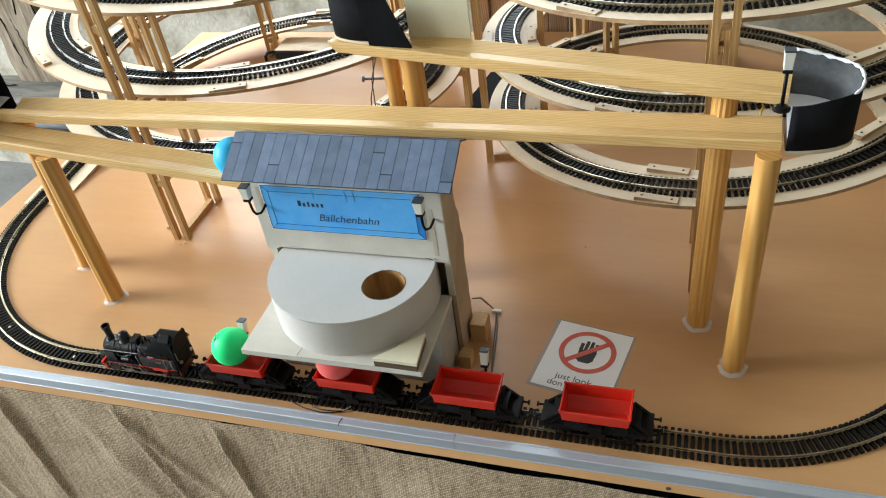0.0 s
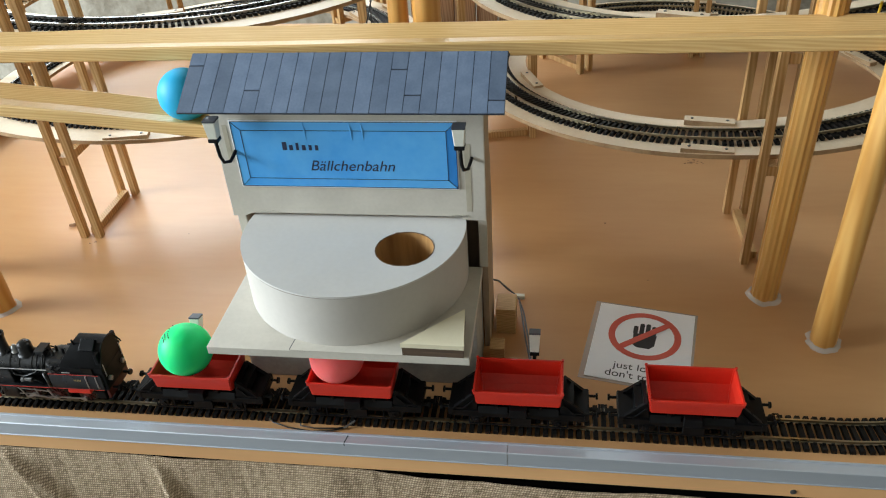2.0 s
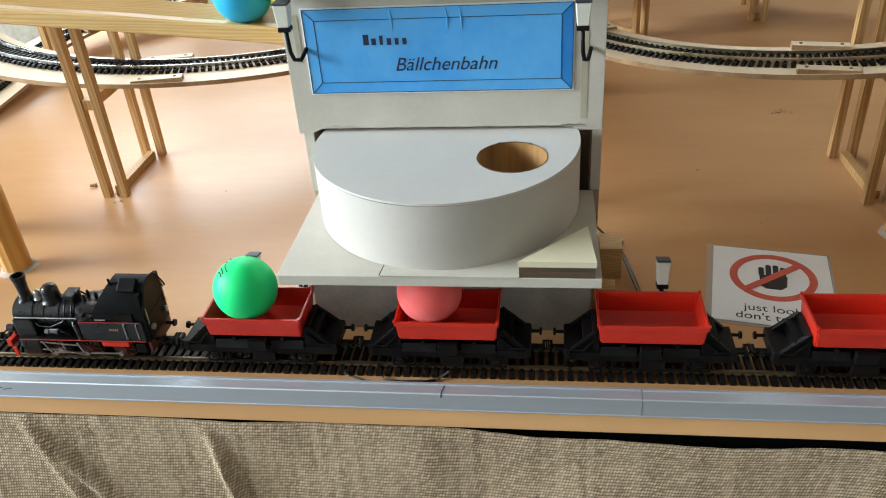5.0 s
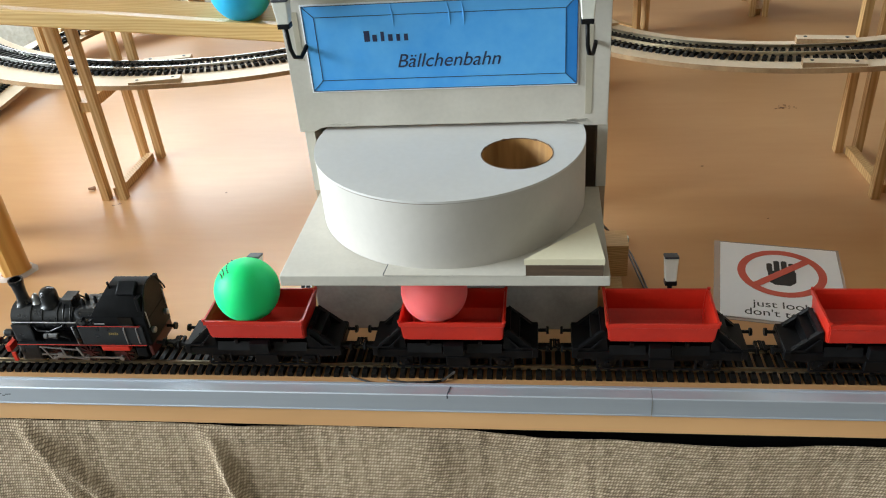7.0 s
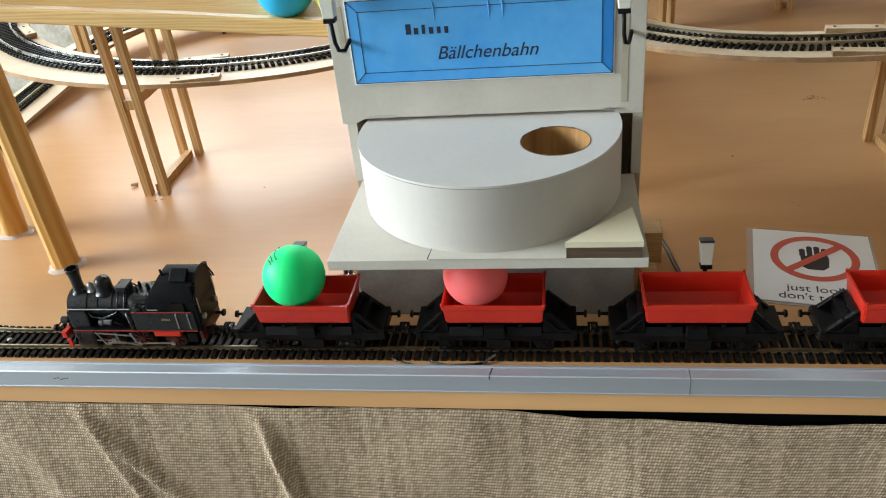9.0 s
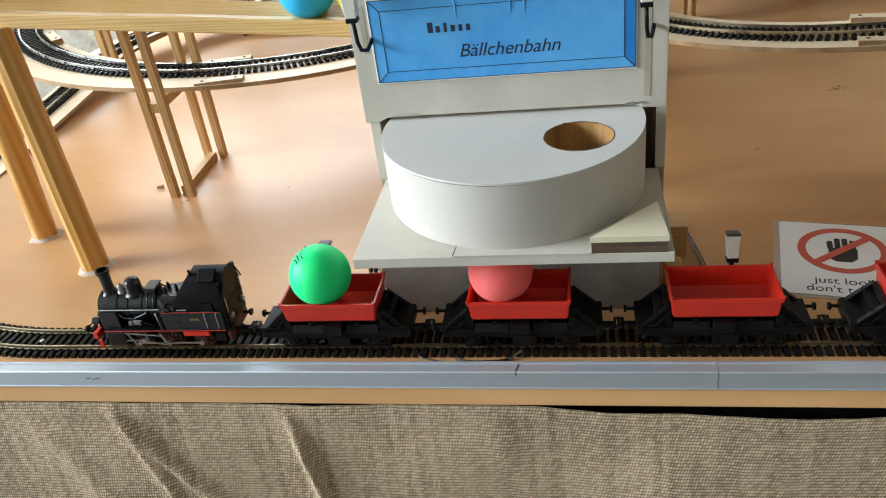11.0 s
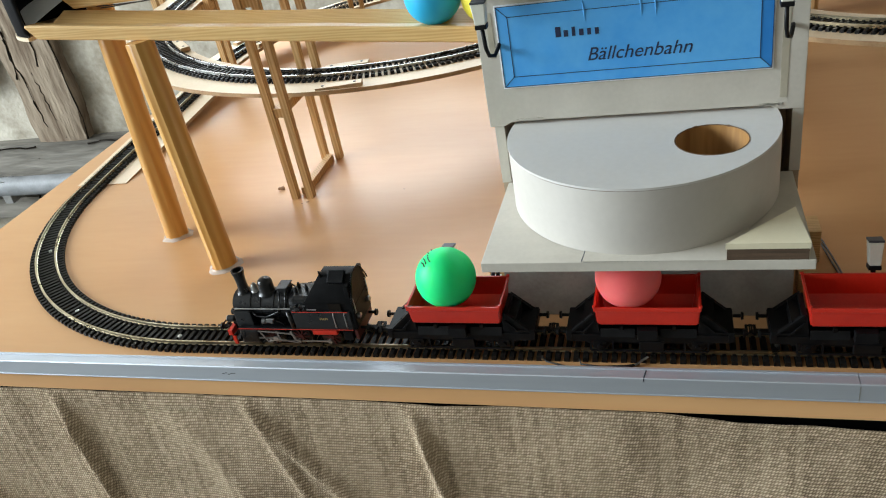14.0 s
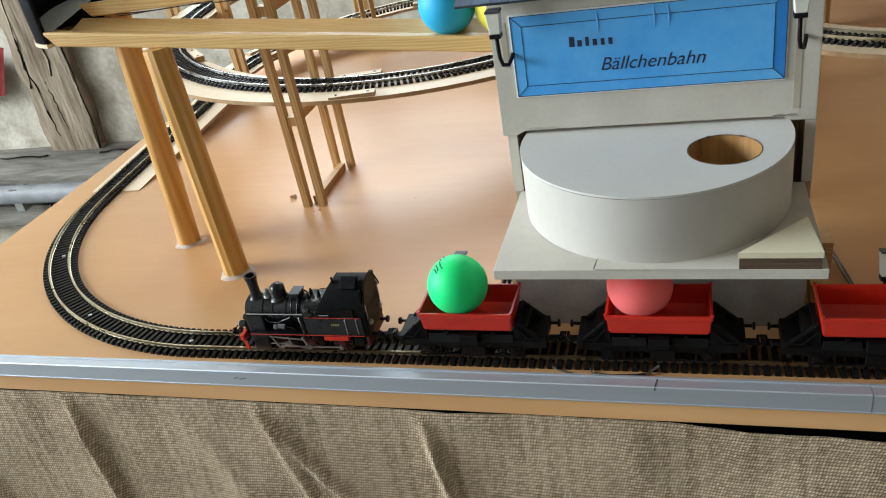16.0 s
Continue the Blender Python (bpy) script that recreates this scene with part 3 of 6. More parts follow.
def arc(c, r, a0, a1, z=lambda a: 0.0, step=0.008):
    n = max(2, int(abs(a1 - a0) * r / step))
    return [Vector((c[0] + r * math.cos(a), c[1] + r * math.sin(a), z(a))) for a in (a0 + (a1 - a0) * k / n for k in range(n + 1))]


def resample(pts, step):
    out, carry = [], 0.0
    for a, b in zip(pts, pts[1:]):
        d = (b - a).length
        s = carry
        while s < d:
            out.append((a.lerp(b, s / d), (b - a).normalized()))
            s += step
        carry = s - d
    return out


TIE_MESH = bpy.data.meshes.new("tie")
bm = bmesh.new()
box(bm, (0, 0, TIE_T / 2), (0.0039, TIE_W, TIE_T))
for v in bm.verts:
    if v.co.z > TIE_T / 2:
        v.co.x *= 0.8
        v.co.y *= 0.975
for sy in (-1, 1):
    for sx in (-1, 1):
        box(bm, (0, sy * GAUGE / 2 + sx * 0.0016, TIE_T + 0.0005), (0.0022, 0.0012, 0.0011))
bmesh.ops.recalc_face_normals(bm, faces=bm.faces)
bm.to_mesh(TIE_MESH)
bm.free()
TIE_MESH.materials.append(M_TIE)


def rails_of(pts, parent, lift, material=None):
    prof = [(-0.0011, 0), (0.0011, 0), (0.0011, 0.0004), (0.0004, 0.0007), (0.0004, 0.0019), (0.0007, 0.0022), (0.0007, 0.0030), (-0.0007, 0.0030), (-0.0007, 0.0022), (-0.0004, 0.0019), (-0.0004, 0.0007), (-0.0011, 0.0004)]
    for s in (-1, 1):
        bm = bmesh.new()
        loops = []
        for i, p in enumerate(pts):
            t = (pts[min(i + 1, len(pts) - 1)] - pts[max(i - 1, 0)]).normalized()
            side = t.cross(Vector((0, 0, 1))).normalized()
            loops.append([bm.verts.new(p + side * (s * GAUGE / 2 + u) + Vector((0, 0, lift + TIE_T + v))) for u, v in prof])
        for a, b in zip(loops, loops[1:]):
            for k in range(len(prof)):
                j = (k + 1) % len(prof)
                bm.faces.new((a[k], a[j], b[j], b[k]))
        bm.faces.new(loops[0][::-1])
        bm.faces.new(loops[-1])
        part("rail", bm, material or M_RAIL, parent)


def add_ties(pts, parent, lift):
    for p, t in resample(pts, TIE_P):
        ob = new("tie", TIE_MESH)
        ob.parent = parent
        ob.matrix_basis = Matrix.Translation(p + Vector((0, 0, lift))) @ Matrix.Rotation(math.atan2(t.y, t.x), 4, "Z") @ Matrix.Rotation(-math.asin(max(-1, min(1, t.z))), 4, "Y")


def joined_ties(pts, parent, lift):
    vs, fs = [], []
    src = [v.co.copy() for v in TIE_MESH.vertices]
    for p, t in resample(pts, TIE_P):
        m = Matrix.Translation(p + Vector((0, 0, lift))) @ Matrix.Rotation(math.atan2(t.y, t.x), 4, "Z")
        o = len(vs)
        vs += [tuple(m @ v) for v in src]
        fs += [[o + i for i in q.vertices] for q in TIE_MESH.polygons]
    me = bpy.data.meshes.new("tie_run")
    me.from_pydata(vs, [], fs)
    me.materials.append(M_TIE)
    ob = new("tie_run", me)
    ob.parent = parent
    return tagged(ob, kind="stuff")


def ply_band(bm, pts, w_out, w_in, thick, top):
    """A flat strip of ply under a run of points; out is to the right of travel."""
    loops = []
    for i, p in enumerate(pts):
        t = (pts[min(i + 1, len(pts) - 1)] - pts[max(i - 1, 0)]).normalized()
        side = Vector((t.y, -t.x, 0)).normalized()
        loops.append([bm.verts.new(p + side * u + Vector((0, 0, top + v))) for u, v in ((-w_in, -thick), (w_out, -thick), (w_out, 0), (-w_in, 0))])
    for a, b in zip(loops, loops[1:]):
        for k in range(4):
            j = (k + 1) % 4
            bm.faces.new((a[k], a[j], b[j], b[k]))
    bm.faces.new(loops[0][::-1])
    bm.faces.new(loops[-1])


# base loop: from the left ramp round the front to the right ramp
LC, LR, LK = (-0.350, 0.597), 0.276, -0.0167
RC, RR, RK = (0.329, 0.537), 0.257, 0.0162
CL, CLR = (-0.34, TRACK_Y + 0.285), 0.285
CR, CRR = (0.355, TRACK_Y + 0.225), 0.225
left_line = [Vector((LC[0] - LR + (CL[0] - CLR - LC[0] + LR) * k / 30, LC[1] - (LC[1] - CL[1]) * k / 30, 0.0)) for k in range(31)]
base_pts = left_line[:-1] + arc(CL, CLR, math.pi, 1.5 * math.pi)
base_pts += [Vector((CL[0] + (CR[0] - CL[0]) * k / 80, TRACK_Y, 0)) for k in range(1, 80)]
base_pts += arc(CR, CRR, -0.5 * math.pi, 0.0)
right_line = [Vector((CR[0] + CRR + (RC[0] + RR - CR[0] - CRR) * k / 20, CR[1] + (RC[1] - CR[1]) * k / 20, 0)) for k in range(1, 21)]
base_pts += right_line


def base_z(p):
    """The ramps rise towards both spirals."""
    zl = max(0.0, (p.y - 0.29) / (LC[1] - 0.29)) * 0.0195 if p.x < 0 else 0.0
    zr = max(0.0, (p.y - 0.24) / (RC[1] - 0.24)) * 0.032 if p.x > 0 else 0.0
    return zl + zr


base_pts = [Vector((p.x, p.y, base_z(p))) for p in base_pts]
base = thing("front_track", "black-sleepered model railway track with brass-coloured rails on the table", "track")
rails_of(base_pts, base, 0.0)
add_ties(base_pts, base, 0.0)
for x, y, z in ((-0.245, TRACK_Y, 0), (-0.576, 0.156, 0), (0.08, TRACK_Y, 0), (0.3, TRACK_Y, 0), (-0.352, 0.0262, 0), (-0.472, 0.058, 0)):
    bm = bmesh.new()
    lathe(bm, [(0.0018, 0.0), (0.0018, 0.0033), (0.0008, 0.0038)], (x, y, z), 10)
    part("track_screw", bm, M_STEEL, base, "small bright screw")
bm = bmesh.new()
ramp_l = [p for p in base_pts if p.x < 0 and p.y > 0.300]
ply_band(bm, ramp_l, 0.026, 0.040, 0.004, 0.0)
ramp_r = [p for p in base_pts if p.x > 0.4 and p.y > 0.235]
rampboard = thing("ramp_board", "birch ply strip that lifts the track off the table", "ramp", "ramps")
for v in bm.verts:
    v.co.z = max(v.co.z, 0.0002)
edge_faces(part("strip", bm, M_PLY, rampboard), M_PLYEDGE)
bm = bmesh.new()
ply_band(bm, ramp_r, 0.03, 0.03, 0.004, 0.0)
for v in bm.verts:
    v.co.z = max(v.co.z, 0.0002)
rampboard2 = thing("ramp_board", "birch ply strip that lifts the track off the table", "ramp", "ramps")
edge_faces(part("strip", bm, M_PLY, rampboard2), M_PLYEDGE)


def spiral(name, c, r, a0, a1, zf, w_out, w_in, label, metal):
    """A rising spiral of ply rings with track on it, with lapped joint plates."""
    pts = arc(c, r, a0, a1, zf, 0.012)
    ob = thing(name, label, "track spiral", "spirals")
    flip = a1 < a0
    bm = bmesh.new()
    # travel clockwise keeps the outside on the left
    ply_band(bm, pts, w_in if flip else w_out, w_out if flip else w_in, 0.0042, 0.0)
    edge_faces(part("ply_ring", bm, M_PLY, ob), M_PLYEDGE)
    rails_of(pts, ob, 0.0, metal)
    joined_ties(pts, ob, 0.0)
    n = int(abs(a1 - a0) / (math.pi / 3))
    for k in range(n + 1):
        a = a0 + (a1 - a0) * (k + 0.45) / (n + 1)
        for rad, dz in ((r + w_out - 0.008, -0.0005), (r - w_in + 0.006, 0.0008)):
            m = Matrix.Translation((c[0] + rad * math.cos(a), c[1] + rad * math.sin(a), zf(a) + dz)) @ Matrix.Rotation(a + math.pi / 2, 4, "Z")
            pl = part("joint_plate", softbox((0, 0, 0.001), (0.046, 0.011, 0.0052), 0.0005), M_PLY, ob)
            edge_faces(pl, M_PLYEDGE)
            pl.matrix_basis = m
            for sx in (-0.016, 0.016):
                bm = bmesh.new()
                lathe(bm, [(0.0015, 0.0034), (0.0015, 0.0041), (0.0007, 0.0044)], (sx, 0, 0), 8)
                part("screw", bm, M_DARKSTEEL, pl)
    return ob, pts


zl = lambda a: 0.1015 + LK * (a + math.pi / 2)
zr = lambda a: 0.1085 + RK * (a + math.pi / 2)
spiral("track_spiral", LC, LR, math.pi, -0.5 * math.pi - 4 * math.pi - 1.0, zl, 0.042, 0.028, "spiral of birch ply rings carrying grey-railed track", M_NICKEL)
spiral("track_spiral", RC, RR, -2 * math.pi, -0.5 * math.pi + 4 * math.pi + 1.1, zr, 0.032, 0.037, "spiral of birch ply rings carrying brass-railed track", M_RAIL)


def lath_tower(po, pi, height, levels, label="slim pine lath tower holding up the track rings"):
    """Four laths in two pairs, with a foot bar and a rung under each ring."""
    po, pi = Vector((*po, 0)), Vector((*pi, 0))
    d = (pi - po).normalized()
    s = Vector((-d.y, d.x, 0))
    ob = thing("lath_tower", label, "support tower", "lath towers", tuple(po))
    L = (pi - po).length
    for base_at in (0.0, L):
        for k in (-1, 1):
            p = d * base_at + s * (0.0083 * k)
            bm = bmesh.new()
            lath(bm, p, p + Vector((0, 0, height)), 0.0068, 0.0080, up=d)
            part("lath", bm, M_LATH, ob)
    bm = bmesh.new()
    lath(bm, d * 0.006 + Vector((0, 0, 0.004)), d * (L - 0.006) + Vector((0, 0, 0.004)), 0.0075, 0.0075, up=(0, 0, 1))
    part("foot_bar", bm, M_LATH, ob)
    for z in levels:
        bm = bmesh.new()
        lath(bm, d * -0.003 + Vector((0, 0, z - 0.0095)), d * (L + 0.003) + Vector((0, 0, z - 0.0095)), 0.0085, 0.009, up=(0, 0, 1))
        part("rung", bm, M_LATH, ob)
    return ob


def ring_levels(zf, a, lo, hi, sign):
    out = []
    for k in range(-3, 4):
        aa = a + 2 * math.pi * k
        if min(lo, hi) <= aa <= max(lo, hi) and zf(aa) > 0.03:
            out.append(zf(aa))
    return sorted(out)


L_RANGE = (-0.5 * math.pi - 4 * math.pi - 1.0, math.pi)
R_RANGE = (-2 * math.pi, -0.5 * math.pi + 4 * math.pi + 1.1)


def radial_tower(c, ro, ri, deg, zf, rng):
    a = radians(deg)
    lv = ring_levels(zf, a, *rng, 1)
    return lath_tower((c[0] + ro * math.cos(a), c[1] + ro * math.sin(a)), (c[0] + ri * math.cos(a), c[1] + ri * math.sin(a)), (lv[-1] if lv else 0.2) + 0.03, lv)


lath_tower((-0.3395, 0.2535), (-0.341, 0.3425), 0.36, ring_levels(zl, -math.pi / 2, *L_RANGE, 1))
for deg in (178, 118, 48, 5):
    radial_tower(LC, LR + 0.048, LR - 0.034, deg, zl, L_RANGE)
lath_tower((0.3335, 0.2385), (0.3316, 0.326), 0.36, ring_levels(zr, -math.pi / 2, *R_RANGE, 1))
for deg in (190, 132, 85):
    radial_tower(RC, RR + 0.038, RR - 0.043, deg, zr, R_RANGE)

# the plank crate behind the table
crate = thing("plank_crate", "tall crate of upright reddish planks standing behind the table", "crate")
M_CRATE = wood("reddish planks", (0.30, 0.16, 0.08), (0.44, 0.26, 0.14), (9, 9, 0.5), rough=0.6, rings=20, perobj=0.22)
for k in range(7):
    part("plank", softbox((-0.085 + 0.037 * k, 0.95 + 0.004 * (k % 2), (FLOOR_Z + 0.28) / 2), (0.035, 0.016, 0.28 - FLOOR_Z), 0.002), M_CRATE, crate)
part("side", softbox((-0.100, 1.09, (FLOOR_Z + 0.28) / 2), (0.016, 0.26, 0.28 - FLOOR_Z), 0.002), M_CRATE, crate)
part("side", softbox((0.154, 1.09, (FLOOR_Z + 0.28) / 2), (0.016, 0.26, 0.28 - FLOOR_Z), 0.002), M_CRATE, crate)
mat = thing("black_mat", "flat black mat lying on the table between the spirals", "mat")
part("sheet", prism(bmesh.new(), [(-0.048, 0.585), (-0.022, 0.75), (0.03, 0.76), (0.03, 0.57)], 0.0002, 0.0016), M_FELT, mat)

# ---- ball run: beams, poles, turning cups ----
FRONT_BOARD = [(0.0015, 0.0), (0.0152, 0.0), (0.0163, 0.0010), (0.0166, 0.0098), (0.0155, 0.0112), (0.0015, 0.0092)]
BACK_BOARD = [(0.0015, 0.0), (0.0015, 0.0092), (-0.0155, 1.0), (-0.0168, 0.98), (-0.0170, 0.0015), (-0.0158, 0.0)]


def beam(p0, p1, label, cut, back):
    """A trough of two boards, the back one higher; back is that height."""
    ob = thing("ball_rail", label, "ball rail", "ball rails", p0)
    d = Vector(p1) - Vector(p0)
    n = 24
    side = Vector((d.y, -d.x, 0)).normalized()
    along = d.normalized()
    for name, prof, start in (("front_board", FRONT_BOARD, 0.0), ("back_board", [(u, v * back if v > 0.5 else v) for u, v in BACK_BOARD], cut)):
        bm = bmesh.new()
        loops = [[bm.verts.new(d * (start + (1 - start) * i / n) + along * (max(0.0, 0.009 - v) * (i == 0)) + side * (u * (1 + 0.03 * noise.noise(Vector((i * 0.45, p0[0] * 20, 2)))) + 0.0001 * (1 if name == "front_board" else -1)) + Vector((0, 0, v * (1 + 0.07 * noise.noise(Vector((i * 0.33, p0[2] * 40, 7))))))) for u, v in prof] for i in range(n + 1)]
        for a, b in zip(loops, loops[1:]):
            for k in range(len(prof)):
                j = (k + 1) % len(prof)
                bm.faces.new((a[k], a[j], b[j], b[k]))
        bm.faces.new(loops[0][::-1])
        bm.faces.new(loops[-1])
        part(name, bm, M_BEAM, ob)
    return ob


B1 = ((-0.458, 0.1885, 0.2255), (0.383, 0.1635, 0.2412))
B2 = ((-0.478, 0.1590, 0.2122), (-0.060, 0.1455, 0.1748))
B3 = ((-0.036, 0.2320, 0.2945), (0.386, 0.1795, 0.2745))
beam(*B1, "long grooved pine rail for rolling balls, on round poles", 0.024, 0.0150)
beam(*B2, "grooved pine rail leading balls into the little house", 0.038, 0.0142)
beam(*B3, "upper grooved pine rail for rolling balls", 0.0, 0.0135)


def pole(p0, p1, r, flutes=0):
    ob = thing("pole", "round varnished pine pole glued to the table", "pole", "rail poles", p0)
    d = Vector(p1) - Vector(p0)
    bm = bmesh.new()
    tube(bm, [d * t for t in (0, 0.02, 0.3, 0.5, 0.7, 0.994, 1)], [r * k for k in (0.97, 1.0, 1.01, 0.99, 1.0, 0.99, 0.95)], 36 if not flutes else 4 * flutes)
    if not flutes:
        # hand-planed flats of uneven width
        for i, v in enumerate(bm.verts):
            axis = d * (v.co.z / d.z)
            a = 2 * math.pi * (i % 36) / 36 + 0.25 * math.sin(2 * math.pi * (i % 36) / 36 + p0[0] * 40)
            q = math.pi / 9
            flat_r = math.cos(q) / math.cos((a % (2 * q)) - q)
            v.co = axis + (v.co - axis) * (0.25 + 0.75 * flat_r)
    if flutes:
        for i, v in enumerate(bm.verts):
            axis = d * (v.co.z / d.z)
            v.co = axis + (v.co - axis) * (1 - 0.06 * (1 + math.cos(2 * math.pi * i / 4)) / 2)
    shaft = part("shaft", bm, M_POLE, ob, smooth=True)
    shaft.data.set_sharp_from_angle(angle=radians(26))
    bm = bmesh.new()
    loops = []
    for rr, z in ((1.0, 0.0026), (1.10, 0.0012), (1.24, 0.0010), (1.34, 0.0002)):
        loops.append([bm.verts.new((r * rr * (1 + 0.3 * noise.noise(Vector((math.cos(a) * 2, math.sin(a) * 2, p0[0] * 30)))) * math.cos(a), r * rr * (1 + 0.3 * noise.noise(Vector((math.cos(a) * 2, math.sin(a) * 2, p0[0] * 30 + 5)))) * math.sin(a), z)) for a in (2 * math.pi * k / 28 for k in range(28))])
    for a, b in zip(loops, loops[1:]):
        for k in range(28):
            bm.faces.new((a[k], a[(k + 1) % 28], b[(k + 1) % 28], b[k]))
    part("glue", bm, M_GLUE, ob, "blob of clear hot glue", smooth=True)
    return ob


pole((-0.3660, 0.130, 0), (-0.3765, 0.1400, 0.2028), 0.0112)
pole((-0.4475, 0.1850, 0), (-0.4385, 0.190, 0.2258), 0.0112)
pole((0.3685, 0.1285, 0), (0.3735, 0.140, 0.2425), 0.0106)
pole((0.3335, 0.1875, 0), (0.3375, 0.1885, 0.2772), 0.0112, 15)
pole((0.0185, 0.2335, 0), (0.0185, 0.2295, 0.2915), 0.0085)
pole((0.0425, 0.229, 0), (0.0425, 0.2265, 0.2905), 0.0118)
bolt = thing("bolt", "steel bolt through the pole with thin wires hanging from it", "bolt")
bm = bmesh.new()
tube(bm, [(0.0105, 0.2245, 0.262), (-0.010, 0.2225, 0.262)], 0.0013, 10)
part("shank", bm, M_DARKSTEEL, bolt)
bm = bmesh.new()
tube(bm, [(-0.0095, 0.2225, 0.262), (-0.0115, 0.2222, 0.262)], 0.0032, 10)
part("head", bm, M_DARKSTEEL, bolt)
bm = bmesh.new()
for k in range(2):
    tube(bm, [(0.004 + 0.003 * k, 0.2225, 0.285), (0.001 - 0.002 * k, 0.221, 0.262), (-0.006 + 0.004 * k, 0.221, 0.24), (-0.010 + 0.003 * k, 0.224, 0.19)], 0.0006, 6)
part("wire", bm, M_WIREB, bolt)


def cup(c, rx, ry, z0, z1, face, tilt, label, inner, rz=0.0, base=0.003):
    """A half-round turning cup: a bent black wall on a ply floor."""
    ob = thing("turning_cup", label, "ball cup", "turning cups", (c[0], c[1], 0), rz)
    n = 28
    ang = [-math.pi / 2 + math.pi * k / n for k in range(n + 1)]
    bm = bmesh.new()
    out_lo, out_hi, in_lo, in_hi = [], [], [], []
    for a in ang:
        x, y = face * math.cos(a), math.sin(a)
        zt = z1 + tilt * y + 0.0012 * math.sin(a * 5)
        out_lo.append(bm.verts.new((rx * x, ry * y, z0)))
        out_hi.append(bm.verts.new((rx * x, ry * y, zt)))
        in_lo.append(bm.verts.new(((rx - 0.0016) * x, (ry - 0.0016) * y, z0)))
        in_hi.append(bm.verts.new(((rx - 0.0016) * x, (ry - 0.0016) * y, zt)))
    for a, b in ((out_lo, out_hi), (out_hi, in_hi), (in_hi, in_lo), (in_lo, out_lo)):
        for k in range(n):
            bm.faces.new((a[k], a[k + 1], b[k + 1], b[k]))
    for k in (0, n):
        bm.faces.new((out_lo[k], out_hi[k], in_hi[k], in_lo[k]))
    part("wall", bm, M_FELT, ob, smooth=True)
    bm = bmesh.new()
    lo, hi = [], []
    for a in ang:
        x, y = face * math.cos(a), math.sin(a)
        zt = z1 + tilt * y + 0.0012 * math.sin(a * 5)
        lo.append(bm.verts.new(((rx - 0.0019) * x, (ry - 0.0019) * y, z0 + 0.003)))
        hi.append(bm.verts.new(((rx - 0.0019) * x, (ry - 0.0019) * y, zt - 0.0004)))
    for k in range(n):
        bm.faces.new((lo[k], lo[k + 1], hi[k + 1], hi[k]))
    part("lining", bm, inner, ob, smooth=True)
    bm = bmesh.new()
    pts = []
    for a in ang[9:]:
        x, y = face * math.cos(a), math.sin(a)
        pts.append(((rx - 0.0004) * x, (ry - 0.0004) * y, z1 + tilt * y + 0.0012 * math.sin(a * 5)))
    tube(bm, pts, [0.0006 + 0.0009 * abs(math.sin(k * 1.9)) * (1 + k / len(pts)) for k in range(len(pts))], 8)
    part("rim", bm, M_PAPER, ob, "torn white paper rim", smooth=True)
    bm = bmesh.new()
    prism(bm, [((rx + 0.0012) * face * math.cos(a), (ry + 0.0012) * math.sin(a)) for a in ang], z0 - base, z0)
    part("floor", bm, M_PLY, ob)
    bm = bmesh.new()
    vs = [bm.verts.new(((rx - 0.003) * face * math.cos(a), (ry - 0.003) * math.sin(a), z0 + 0.016 + 0.3 * (ry - 0.003) * math.sin(a))) for a in ang]
    bm.faces.new(vs)
    part("chute", bm, M_PAPER, ob, "sloping white card chute")
    return ob


cup((0.3865, 0.1775), 0.053, 0.0285, 0.2415, 0.293, 1, 0.010, "half-round black turning cup with a torn white rim", M_GREYFILM)
cup((-0.469, 0.1768), 0.048, 0.034, 0.2135, 0.290, -1, 0.0, "half-round black turning cup on a ply floor", M_FELT, -18)
cup((0.012, 0.2385), 0.050, 0.0235, 0.3060, 0.352, -1, 0.004, "half-round black turning cup at the start of the upper rail", M_FELT, 0.0, 0.009)
shield = thing("black_shield", "black felt shield beside the upper turning cup", "shield")
bm = bmesh.new()
front = [(0.008, 0.3005), (0.0505, 0.3005), (0.030, 0.352), (0.002, 0.352)]
lo = [bm.verts.new((x, 0.2120, z)) for x, z in front]
hi = [bm.verts.new((x, 0.2140, z)) for x, z in front]
bm.faces.new(lo)
bm.faces.new(hi[::-1])
for k in range(4):
    bm.faces.new((lo[k], lo[(k + 1) % 4], hi[(k + 1) % 4], hi[k]))
part("sheet", bm, M_FELT, shield)
card = thing("guard_board", "cream hardboard guard standing along the upper rail", "guard board")
part("panel", softbox((0.0735, 0.2335, 0.324), (0.062, 0.003, 0.046), 0.0005), M_CREAM, card)


